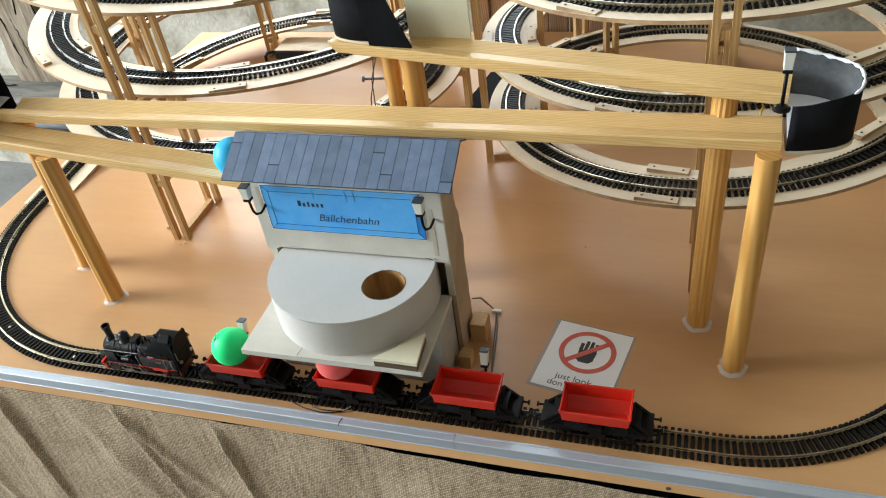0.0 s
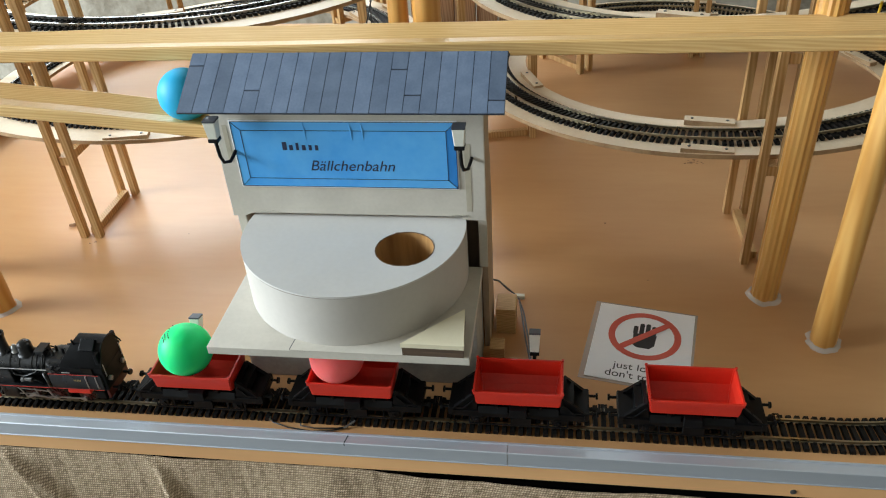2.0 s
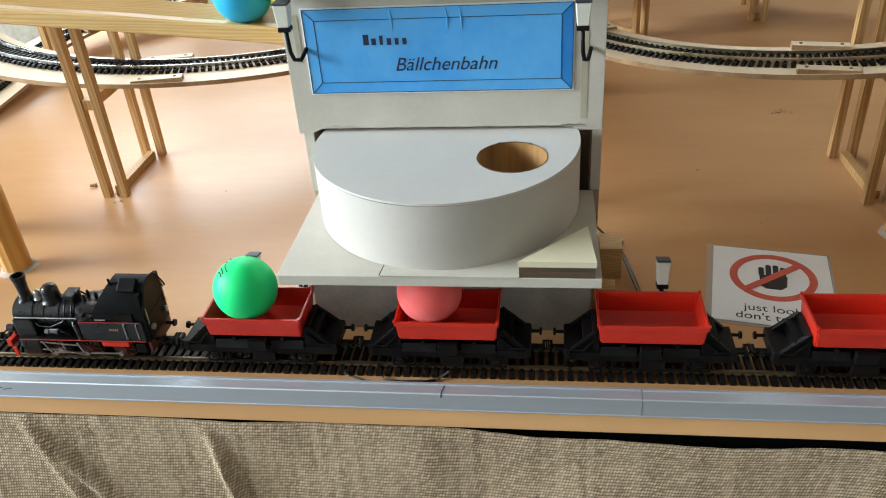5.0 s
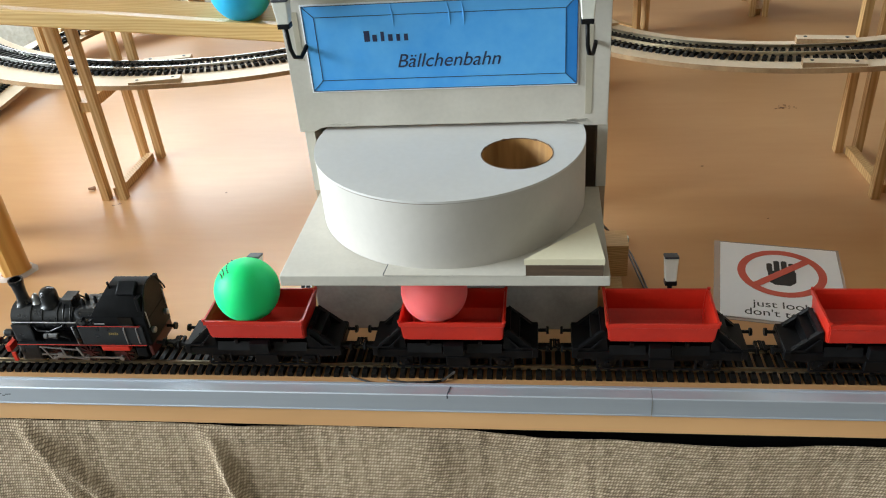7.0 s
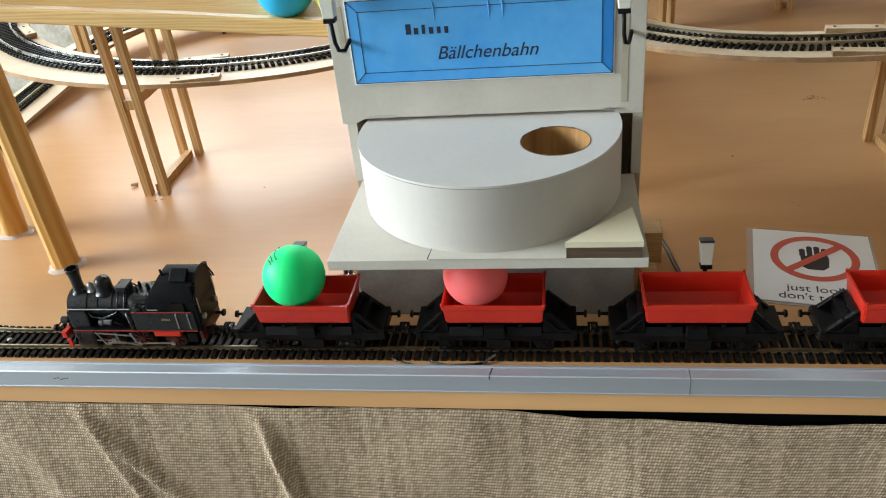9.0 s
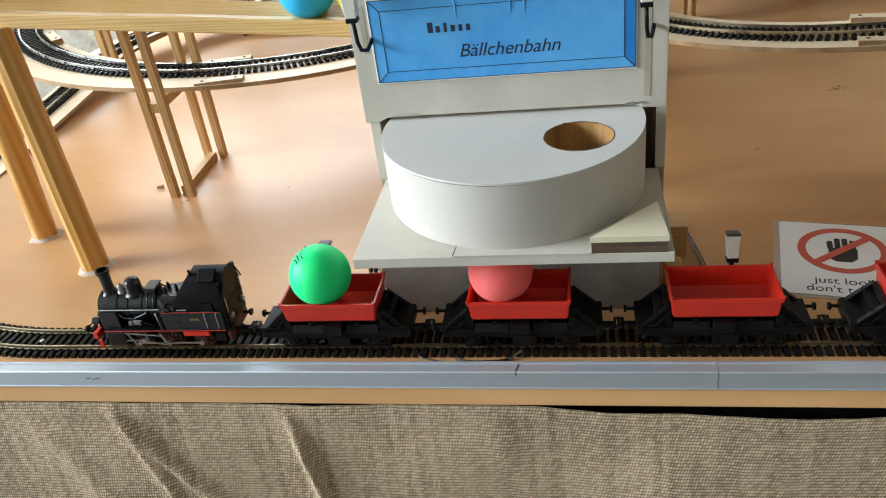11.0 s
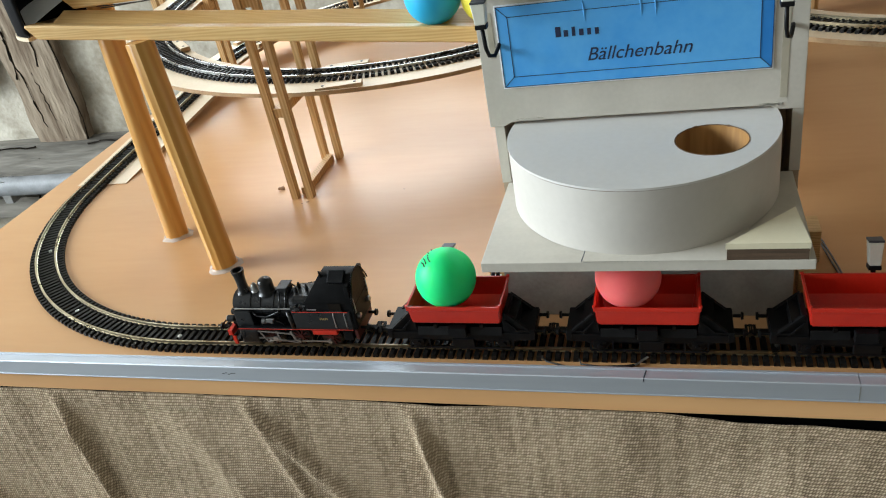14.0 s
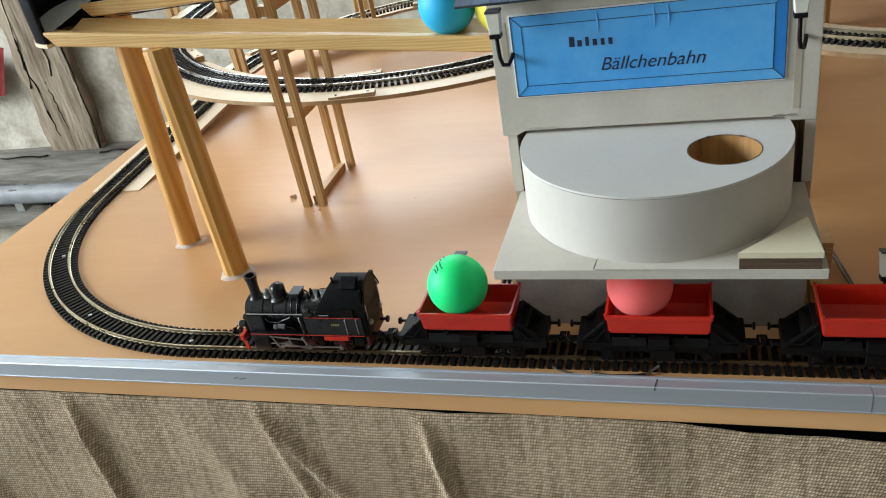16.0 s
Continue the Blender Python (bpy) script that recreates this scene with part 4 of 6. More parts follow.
def lamp(at, post, cap_tilt, rz=0.0, arm=None):
    """A toy lamp: milky housing under a dark cap, on a post or a bent arm."""
    ob = thing("toy_lamp", "milky toy lamp with black cap" + (" on a bent black arm" if arm else " on a black post"), "lamp", "toy lamps", at, rz)
    bm = bmesh.new()
    a, b, h = (0.0033, 0.0041, 0.0150) if not arm else (0.0034, 0.0045, 0.0132)
    lo = [bm.verts.new((sx * a, sy * a, 0)) for sx, sy in ((-1, -1), (1, -1), (1, 1), (-1, 1))]
    hi = [bm.verts.new((sx * b, sy * b, h)) for sx, sy in ((-1, -1), (1, -1), (1, 1), (-1, 1))]
    bm.faces.new(lo[::-1])
    bm.faces.new(hi)
    for k in range(4):
        bm.faces.new((lo[k], lo[(k + 1) % 4], hi[(k + 1) % 4], hi[k]))
    bmesh.ops.bevel(bm, geom=bm.edges[:], offset=0.0005, segments=1, affect="EDGES")
    part("housing", bm, M_WHITE, ob)
    part("cap", softbox((0, 0, h + 0.0007), (2 * b + 0.0003, 2 * b + 0.0003, 0.0014), 0.0003), M_CAP, ob)
    part("socket", softbox((0, 0, -0.0014), (0.0072, 0.0072, 0.0028), 0.0004), M_BLACK, ob)
    lean = Matrix.Rotation(radians(cap_tilt), 4, "X")
    for head in list(ob.children):
        head.data.transform(lean)
    bm = bmesh.new()
    if arm:
        tube(bm, arm, 0.0013, 8)
    else:
        tube(bm, [(0, 0, -0.002), (0, 0, -post)], 0.0015, 8)
    part("arm" if arm else "post", bm, M_BLACK, ob, smooth=True)
    if post > 0:
        foot = part("foot", lathe(bmesh.new(), [(0.0070, 0), (0.0070, 0.0016), (0.0050, 0.0030), (0.0022, 0.0036)], (0, 0, -post), 20), M_BLACK, ob)
        for k in range(2):
            part("screw", lathe(bmesh.new(), [(0.0011, 0.0022), (0.0011, 0.0031), (0.0005, 0.0034)], (0.0047 * (1 - 2 * k), 0.0005, -post), 8), M_STEEL, foot)
    return ob


lamp((-0.1325, 0.0575, 0.0438), 0.0436, -14)
lamp((0.1357, 0.0555, 0.0435), 0.0433, -14)
ARM = [(0, 0, -0.002), (0.0005, 0.001, -0.016), (0.0015, 0.003, -0.0215), (0.004, 0.008, -0.0235), (0.0055, 0.0135, -0.0205), (0.006, 0.0165, -0.019)]
lamp((-0.0925, 0.0865, 0.2045), 0, 0, 0, ARM)
lamp((0.0825, 0.0865, 0.2005), 0, 0, 0, ARM)
lamp((0.3790, 0.1555, 0.3120), 0.036, 0)

lead = thing("lamp_lead", "yellow and brown wires in dark sleeves by the house", "cable")
for k, mat_w in enumerate((M_WIREY, M_WIREB)):
    x = -0.1040 + 0.0036 * k
    bm = bmesh.new()
    tube(bm, [(x - 0.0034, 0.0655, 0.0215), (x - 0.0062, 0.0650, 0.0150 - 0.002 * k), (x - 0.0110, 0.0640, 0.0060), (x - 0.0170, 0.0620, 0.0012), (-0.1290, 0.0605 - 0.002 * k, 0.0008)], 0.0007, 6)
    part("wire", bm, mat_w, lead, smooth=True)
    bm = bmesh.new()
    tube(bm, [(x + 0.0125, 0.0590, 0.0778), (x + 0.0075, 0.0590, 0.0690), (x + 0.0015, 0.0640, 0.0480), (x, 0.0662, 0.0380), (x - 0.0016, 0.0658, 0.0290), (x - 0.0034, 0.0655, 0.0210)], 0.0015, 8)
    part("sleeve", bm, M_CAP, lead, "dark grey sleeve", smooth=True)
part("band", softbox((-0.1030, 0.0662, 0.0300), (0.0070, 0.0036, 0.0007), 0.0002), M_PAPER, lead, "thin white band")

# ---- the little house with the ball drum ----
house = thing("ball_house", "grey board house with slate-print roof, blue sign and drum", "model house")
# lower wall: the overhang's shade is partly in its darker colour
part("base_wall", softbox((-0.0018, 0.0829, 0.0388), (0.1878, 0.0458, 0.0776), 0.0012), M_LOWER, house, "grey lower wall, its colour darkened for the platform's shade")
bm = softbox((0, 0.0516, 0.0813), (0.1868, 0.1046, 0.0066), 0.0005)
part("platform", bm, M_CARD, house, "grey board platform with a worn edge")
bm = bmesh.new()
lath(bm, (-0.0326, 0.0, 0.0851), (-0.0300, 0.0230, 0.0851), 0.0004, 0.0009, up=(0, 0, 1))
lath(bm, (-0.0320, -0.0004, 0.0848), (0.0470, -0.0006, 0.0848), 0.0005, 0.0004, up=(0, 0, 1))
part("crack", bm, M_LINE, house)
for sx, ragged in ((-1, 3), (1, 9)):
    bm = bmesh.new()
    edge = [(0.1062, 0.0), (0.1062, 0.2315)]
    n = 22
    back = []
    for k in range(n + 1):
        z = 0.2315 - 0.2315 * k / n
        y = 0.1475 - 0.007 * (z > 0.16) + 0.0022 * noise.noise(Vector((k * 0.9, ragged, 0))) + (0.004 if 0.115 < z < 0.13 else 0)
        if sx < 0 and z > 0.172:
            y = 0.1215
        back.append((y, z))
    outline = edge + back
    lo = [bm.verts.new((sx * 0.0930, y, z)) for y, z in outline]
    hi = [bm.verts.new((sx * 0.0975, y, z)) for y, z in outline]
    bm.faces.new(lo)
    bm.faces.new(hi[::-1])
    for k in range(len(outline)):
        j = (k + 1) % len(outline)
        bm.faces.new((lo[k], lo[j], hi[j], hi[k]))
    part("side_wall", bm, M_RAW, house, "raw brown board with a ragged back edge")
    part("corner_strip", softbox((sx * 0.0945, 0.1052, 0.1065), (0.0065, 0.0018, 0.044), 0.0003), M_CARD, house)
part("inner_board", softbox((0, 0.1445, 0.085), (0.1855, 0.003, 0.17), 0.0004), M_RAW, house)
bm = softbox((-0.0015, 0.1050, 0.17825), (0.198, 0.0032, 0.1005), 0.0005)
for k in range(1, 40):
    bmesh.ops.bisect_plane(bm, geom=bm.verts[:] + bm.edges[:] + bm.faces[:], plane_co=(-0.1005 + 0.198 * k / 40, 0, 0), plane_no=(1, 0, 0))
for v in bm.verts:
    if v.co.z < 0.13:
        lift = min(1.0, max(0.0, (v.co.x + 0.088) / 0.003)) * min(1.0, max(0.0, (0.080 - v.co.x) / 0.003))
        v.co.z += 0.0032 * lift + 0.0005 * noise.noise(Vector((v.co.x * 160, 3, 0)))
board = part("sign_board", bm, M_CARD, house, "grey painted sign board")
for x0, x1, z in ((-0.0815, -0.064, 0.1322), (0.072, 0.084, 0.1318)):
    bm = bmesh.new()
    for k in range(16):
        x = x0 + (x1 - x0) * k / 15
        box(bm, (x, 0.1032, z + 0.0011 * noise.noise(Vector((k * 1.3, z * 99, 0)))), (0.0014, 0.0008, 0.0012 + 0.001 * abs(noise.noise(Vector((k * 2.1, 7, 0))))))
    part("torn_edge", bm, M_CARD, board, "frayed pale cut edge")

for x, z0, z1, w in ((0.0853, 0.136, 0.192, 0.0042), (-0.0915, 0.176, 0.206, 0.0038)):
    bm = softbox((x, 0.10325, (z0 + z1) / 2), (w, 0.0003, z1 - z0), 0.0001, seg=1)
    part("tape", bm, M_TAPE, board, "strip of yellowed tape")
bm = bmesh.new()
prism(bm, [(-0.0322, -0.0010), (0.0470, -0.0012), (0.0620, 0.0330), (-0.0290, 0.0330)], 0.0850, 0.0856)
for v in bm.verts:
    if v.co.y < 0 and v.co.x > 0:
        v.co.z -= 0.0003
part("flap", bm, M_CARD, house, "loose grey card flap under the drum")
# blue sign: field and four bevelled borders
SX0, SX1, SZ0, SZ1, SY, BW = -0.0862, 0.0778, 0.1562, 0.2092, 0.1030, 0.0068
sign = part("blue_sign", softbox(((SX0 + SX1) / 2, SY - 0.0001, (SZ0 + SZ1) / 2), (SX1 - SX0 + 0.0022, 0.0006, SZ1 - SZ0 + 0.0022), 0.0001, seg=1), M_PAPER, house, "glossy blue paper sign with white margin")


def flat(name, pts, y, material, parent, label=""):
    bm = bmesh.new()
    a = [bm.verts.new((x, y, z)) for x, z in pts]
    b = [bm.verts.new((x, y + 0.00025, z)) for x, z in pts]
    bm.faces.new(a)
    bm.faces.new(b[::-1])
    for k in range(len(pts)):
        bm.faces.new((a[k], a[(k + 1) % len(pts)], b[(k + 1) % len(pts)], b[k]))
    return part(name, bm, material, parent, label)


YF = SY - 0.0007
flat("field", [(SX0 + BW, SZ0 + BW), (SX1 - BW, SZ0 + BW), (SX1 - BW, SZ1 - BW), (SX0 + BW, SZ1 - BW)], YF, M_BLUE, sign)
flat("border", [(SX0, SZ0), (SX1, SZ0), (SX1 - BW, SZ0 + BW), (SX0 + BW, SZ0 + BW)], YF, M_BLUE, sign)
flat("border", [(SX1, SZ0), (SX1, SZ1), (SX1 - BW, SZ1 - BW), (SX1 - BW, SZ0 + BW)], YF, M_BLUED, sign)
flat("border", [(SX1, SZ1), (SX0, SZ1), (SX0 + BW, SZ1 - BW), (SX1 - BW, SZ1 - BW)], YF, M_BLUEL, sign)
flat("border", [(SX0, SZ1), (SX0, SZ0), (SX0 + BW, SZ0 + BW), (SX0 + BW, SZ1 - BW)], YF, M_BLUEL, sign)
bm = bmesh.new()
corners = [(SX0, SZ0), (SX1, SZ0), (SX1, SZ1), (SX0, SZ1)]
inner = [(SX0 + BW, SZ0 + BW), (SX1 - BW, SZ0 + BW), (SX1 - BW, SZ1 - BW), (SX0 + BW, SZ1 - BW)]
for k in range(4):
    for (p, q) in ((corners[k], corners[(k + 1) % 4]), (inner[k], inner[(k + 1) % 4]), (corners[k], inner[k])):
        lath(bm, (p[0], YF - 0.0001, p[1]), (q[0], YF - 0.0001, q[1]), 0.00035, 0.0003, up=(0, 1, 0))
part("ruled_line", bm, M_NAVY, sign)
UPRIGHT = Matrix.Rotation(radians(90), 4, "X")
writing("lettering", "Bällchenbahn", 0.0121, Matrix.Translation((-0.0318, YF - 0.0001, 0.1700)) @ UPRIGHT, M_NAVY, sign, 0.3)
bm = bmesh.new()
for k, (w, h) in enumerate(((0.0042, 0.0072), (0.0034, 0.0046), (0.0026, 0.0064), (0.0034, 0.0046), (0.0028, 0.0046), (0.0030, 0.0046))):
    part("name_bar", box(bmesh.new(), (-0.0482 + 0.0048 * k, YF - 0.00008, 0.1864 + h / 2), (w * 0.8, 0.0002, h * 0.9)), M_NAVY, sign, "plain dark bar")
# two low wrinkles of the glued paper
for x in (-0.032, 0.002, 0.0105):
    bm = bmesh.new()
    tube(bm, [(x, YF + 0.0001, 0.2085), (x + 0.0008, YF - 0.0002, 0.202), (x + 0.0012, YF + 0.0004, 0.192)], [0.0002, 0.0007, 0.0001], 8)
    part("wrinkle", bm, M_BLUEL, sign, smooth=True)

# roof: printed slate strips on a board
roof = part("roof", bmesh.new(), M_LINE, house, "sloping roof of blue-grey slate strips")
RX0, RX1 = -0.1172, 0.1132
r0, r1 = Vector((0, 0.0885, 0.2225)), Vector((0, 0.1345, 0.2478))
slope = (r1 - r0)
nrm = Vector((0, -slope.z, slope.y)).normalized()
bm = bmesh.new()
pts = [r0 - nrm * 0.0016, r1 - nrm * 0.0016, r1, r0]
lo = [bm.verts.new((RX0, p.y, p.z)) for p in pts]
hi = [bm.verts.new((RX1, p.y, p.z)) for p in pts]
bm.faces.new(lo)
bm.faces.new(hi[::-1])
for k in range(4):
    bm.faces.new((lo[k], lo[(k + 1) % 4], hi[(k + 1) % 4], hi[k]))
part("under_board", bm, M_LINE, roof)
part("back_slope", softbox((-0.002, 0.1445, 0.2425), (RX1 - RX0, 0.019, 0.0016), 0.0003, m=Matrix.Translation((0, 0.1445, 0.2425)) @ Matrix.Rotation(radians(-27), 4, "X") @ Matrix.Translation((0, -0.1445, -0.2425))), M_LINE, roof)
NS = 20
pitch = (RX1 - RX0) / NS
rnd = random.Random(4)
for k in range(NS):
    xa, xb = RX0 + pitch * k + 0.00022, RX0 + pitch * (k + 1) - 0.00022
    cut = {0: 0.78, 4: 0.36, 13: 0.70, 14: 0.28, 19: 0.20}.get(k)
    for t0, t1 in (((0, 1),) if cut is None else ((0, cut - 0.012), (cut + 0.012, 1))):
        bm = bmesh.new()
        lift = nrm * (0.0005 + 0.0002 * rnd.random())
        pts = []
        for x, t in ((xa, t0), (xb, t0), (xb, t1), (xa, t1)):
            p = r0 + slope * t
            pts.append(Vector((x, p.y, p.z)))
        lo = [bm.verts.new(p + nrm * 0.00003) for p in pts]
        hi = [bm.verts.new(p + lift) for p in pts]
        bm.faces.new(lo)
        bm.faces.new(hi[::-1])
        for q in range(4):
            bm.faces.new((lo[q], lo[(q + 1) % 4], hi[(q + 1) % 4], hi[q]))
        part("slate", bm, M_SLATE, roof)

# drum with its round opening
DC, DR, DZ0, DZ1 = (-0.0010, 0.0895), 0.0843, 0.0850, 0.1282
HC, HR = (0.042, 0.0635), 0.0212
drum = part("drum", bmesh.new(), M_DRUM, house, "pale grey round card drum that turns")
bm = bmesh.new()
n = 96
lo, hi = [], []
for k in range(n):
    a = 2 * math.pi * k / n
    w = 1 + 0.004 * math.sin(3 * a + 1)
    x, y = DC[0] + DR * w * math.cos(a), DC[1] + DR * w * math.sin(a)
    lo.append(bm.verts.new((x, y, DZ0)))
    hi.append(bm.verts.new((x, y, DZ1 - 0.0011)))
for k in range(n):
    j = (k + 1) % n
    bm.faces.new((lo[k], lo[j], hi[j], hi[k]))
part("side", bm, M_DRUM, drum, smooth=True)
bm = lathe(bmesh.new(), [(DR - 0.0010, DZ1 - 0.003), (DR - 0.0010, DZ1 - 0.0008)], (DC[0], DC[1], 0), 64)
bmesh.ops.delete(bm, geom=[f for f in bm.faces if len(f.verts) > 4], context="FACES_ONLY")
part("seam", bm, M_RAWDARK, drum, "dark gap under the lid")
bm = bmesh.new()
out = []
for z in (DZ1 - 0.0009, DZ1 + 0.0006):
    o = [bm.verts.new((DC[0] + (DR + 0.0001) * math.cos(2 * math.pi * k / n), DC[1] + (DR + 0.0001) * math.sin(2 * math.pi * k / n), z)) for k in range(n)]
    h = [bm.verts.new((HC[0] + HR * math.cos(2 * math.pi * k / 48), HC[1] + HR * math.sin(2 * math.pi * k / 48), z)) for k in range(48)]
    es = [bm.edges.new((o[k], o[(k + 1) % n])) for k in range(n)] + [bm.edges.new((h[k], h[(k + 1) % 48])) for k in range(48)]
    bmesh.ops.triangle_fill(bm, edges=es, use_beauty=True)
    out.append((o, h))
(o0, h0), (o1, h1) = out
for k in range(n):
    bm.faces.new((o0[k], o0[(k + 1) % n], o1[(k + 1) % n], o1[k]))
for k in range(48):
    bm.faces.new((h0[k], h0[(k + 1) % 48], h1[(k + 1) % 48], h1[k]))
# lid colour carries some of the light from above
part("lid", bm, M_DRUMLIT, drum, "flat pale grey lid with a round opening")
bm = bmesh.new()
a0 = [bm.verts.new((HC[0] + (HR - 0.0003) * math.cos(2 * math.pi * k / 48), HC[1] + (HR - 0.0003) * math.sin(2 * math.pi * k / 48), DZ1 + 0.0003)) for k in range(48)]
b0 = [bm.verts.new((v.co.x, v.co.y, DZ0 + 0.004)) for v in a0]
for k in range(48):
    bm.faces.new((a0[k], b0[k], b0[(k + 1) % 48], a0[(k + 1) % 48]))
bm.faces.new(b0)
part("hole_lining", bm, M_HOLE, drum, "wooden lining of the opening", smooth=True)
bm = bmesh.new()
ring_pts = [(HC[0] + HR * (1 + 0.012 * noise.noise(Vector((k * 0.9, 2, 0)))) * math.cos(2 * math.pi * k / 60), HC[1] + HR * math.sin(2 * math.pi * k / 60), DZ1 + 0.0005) for k in range(61)]
tube(bm, ring_pts, [0.0003 + 0.0007 * max(0.0, noise.noise(Vector((k * 0.55, 9, 0)))) for k in range(61)], 6)
part("cut_edge", bm, M_RAWDARK, drum, "rough brown cut edge")

wedge = thing("ply_wedge", "three-cornered ply offcut lying on the platform", "wood wedge")
tri_pts = [(0.0475, -0.0003), (0.0895, -0.0006), (0.0868, 0.0375)]
part("core", prism(bmesh.new(), tri_pts, 0.0846, 0.0918), surface("dark ply layers", (0.05, 0.03, 0.018), (0.16, 0.10, 0.06), 0.7, scale=20, fine=300, stretch=(1, 1, 20)), wedge)
part("face", prism(bmesh.new(), [(x * 1.0 + dx, y + dy) for (x, y), (dx, dy) in zip(tri_pts, ((-0.0008, -0.0004), (0.0006, -0.0004), (0.0, 0.0008)))], 0.0919, 0.0956), M_CREAM, wedge, "cream top ply")
for x, y, sx, sy, h in ((0.1095, 0.1345, 0.0165, 0.022, 0.026), (0.1045, 0.0915, 0.012, 0.014, 0.017), (-0.1031, 0.0815, 0.0142, 0.013, 0.028)):
    b = thing("wood_block", "small pine block glued beside the house", "wood block", "wood blocks", (x, y, 0))
    part("block", softbox((0, 0, h / 2), (sx, sy, h), 0.0006), M_BLOCK, b)
cable = thing("lamp_cable", "thin twisted grey wires with a white connector", "cable")
bm = bmesh.new()
for k in range(2):
    tube(bm, [(0.096 + 0.001 * k, 0.160, 0.030), (0.100, 0.176 + 0.001 * k, 0.016), (0.108 + 0.001 * k, 0.177, 0.006), (0.1178, 0.1722 - 0.001 * k, 0.0022), (0.1215 + 0.0022 * k, 0.150, 0.0012), (0.1262 + 0.0024 * k, 0.118, 0.0012), (0.1318 + 0.001 * k, 0.085, 0.0011), (0.1352, 0.066, 0.001)], 0.0007, 6)
part("wire", bm, surface("grey wire", (0.08, 0.08, 0.08), (0.2, 0.2, 0.2), 0.4), cable, smooth=True)
part("connector", softbox((0.1180, 0.1722, 0.0022), (0.0105, 0.0042, 0.0036), 0.0004), M_WHITE, cable)
cable2 = thing("track_wire", "thin black wire soldered to the track, bare at its ends", "cable")
bm = bmesh.new()
tube(bm, [(-0.066, 0.0125, 0.002), (-0.063, 0.0085, 0.0008), (-0.05, 0.004, 0.0008), (-0.03, 0.0012, 0.001), (-0.015, 0.003, 0.001), (-0.006, 0.006, 0.0012)], 0.0006, 6)
tube(bm, [(-0.042, 0.013, 0.002), (-0.040, 0.006, 0.0012), (-0.028, 0.0045, 0.001), (-0.012, 0.0055, 0.001), (-0.003, 0.0075, 0.0014)], 0.0006, 6)
part("wire", bm, M_WIREB, cable2, smooth=True)
bm = bmesh.new()
tube(bm, [(-0.066, 0.0125, 0.002), (-0.0655, 0.0095, 0.0014)], 0.0009, 6)
part("bare_end", bm, M_STEEL, cable2)
bm = bmesh.new()
tube(bm, [(-0.006, 0.006, 0.0012), (0.002, 0.0115, 0.004)], 0.0008, 6)
part("bare_end", bm, M_STEEL, cable2)
bm = bmesh.new()
tube(bm, [(0.368, 0.1855, 0.262), (0.366, 0.182, 0.255), (0.369, 0.180, 0.2505), (0.376, 0.179, 0.2515), (0.383, 0.1795, 0.256)], 0.001, 8)
tagged(part("yellow_wire", bm, M_WIREY, smooth=True), "short bent yellow wire at the rail end", "cable")

rail_wire = thing("rail_wire", "thin dark wires strung along under the long rail", "cable")
for k in range(2):
    bm = bmesh.new()
    tube(bm, [(-0.452 + 0.36 * i / 12, 0.181 + 0.001 * k - 0.006 * i / 12, 0.2245 + 0.0065 * i / 12 - 0.002 * abs(math.sin(i * 0.8 + k)) - 0.001 * k) for i in range(13)], 0.0005, 6)
    part("wire", bm, M_WIREB, rail_wire, smooth=True)

# ---- balls ----


def ball(at, material, label, marks=False):
    ob = thing("ball", label, "ball", "balls", at)
    part("shell", ball_mesh(0.0202), material, ob, smooth=True)
    if marks:
        bm = bmesh.new()
        for dx, dz, w in ((-0.004, 0.0182, 0.011), (-0.003, 0.0168, 0.006), (-0.002, 0.0155, 0.005)):
            for k in range(6):
                x = dx + w * (k / 5 - 0.5)
                z = dz - 0.0016 * (k / 5 - 0.5) ** 2
                y = -math.sqrt(max(0, 0.0203 ** 2 - x * x - z * z))
                box(bm, (x, y, z), (w / 7.5, 0.0006, 0.0008))
        bmesh.ops.rotate(bm, verts=bm.verts, cent=(0, 0, 0), matrix=Matrix.Rotation(radians(-48), 3, "Z"))
        part("print", bm, M_INK, ob, "small black printed bars")
    return ob


ball((-0.1262, 0.0250, 0.0572), M_GREEN, "green plastic ball resting in a red tipper wagon", True)
ball((-0.0085, 0.0250, 0.0572), M_PINK, "coral red ball resting in a red tipper wagon")
ball((-0.1385, 0.1475, 0.2105), M_CYAN, "sky-blue ball waiting on the wooden rail")
ball((-0.0980, 0.1462, 0.2070), M_YELLOW, "yellow ball waiting on the wooden rail behind the blue one")

# ---- the train ----
RAIL_TOP = TIE_T + 0.0030


def wheelset(x, r, parent, name="wheel"):
    for s in (-1, 1):
        bm = bmesh.new()
        tube(bm, [(x, s * 0.0082, r), (x, s * 0.0088, r), (x, s * 0.0089, r), (x, s * 0.0107, r)], [r + 0.0009, r + 0.0009, r, r], 20)
        w = part(name, bm, M_LOCO, parent)


def buffers(x, face, parent, z=0.0135):
    for s in (-1, 1):
        bm = bmesh.new()
        tube(bm, [(x, s * 0.0088, z), (x + face * 0.0052, s * 0.0088, z), (x + face * 0.0053, s * 0.0088, z), (x + face * 0.0068, s * 0.0088, z)], [0.0011, 0.0011, 0.0026, 0.0024], 12)
        part("buffer", bm, M_BLACK, parent)


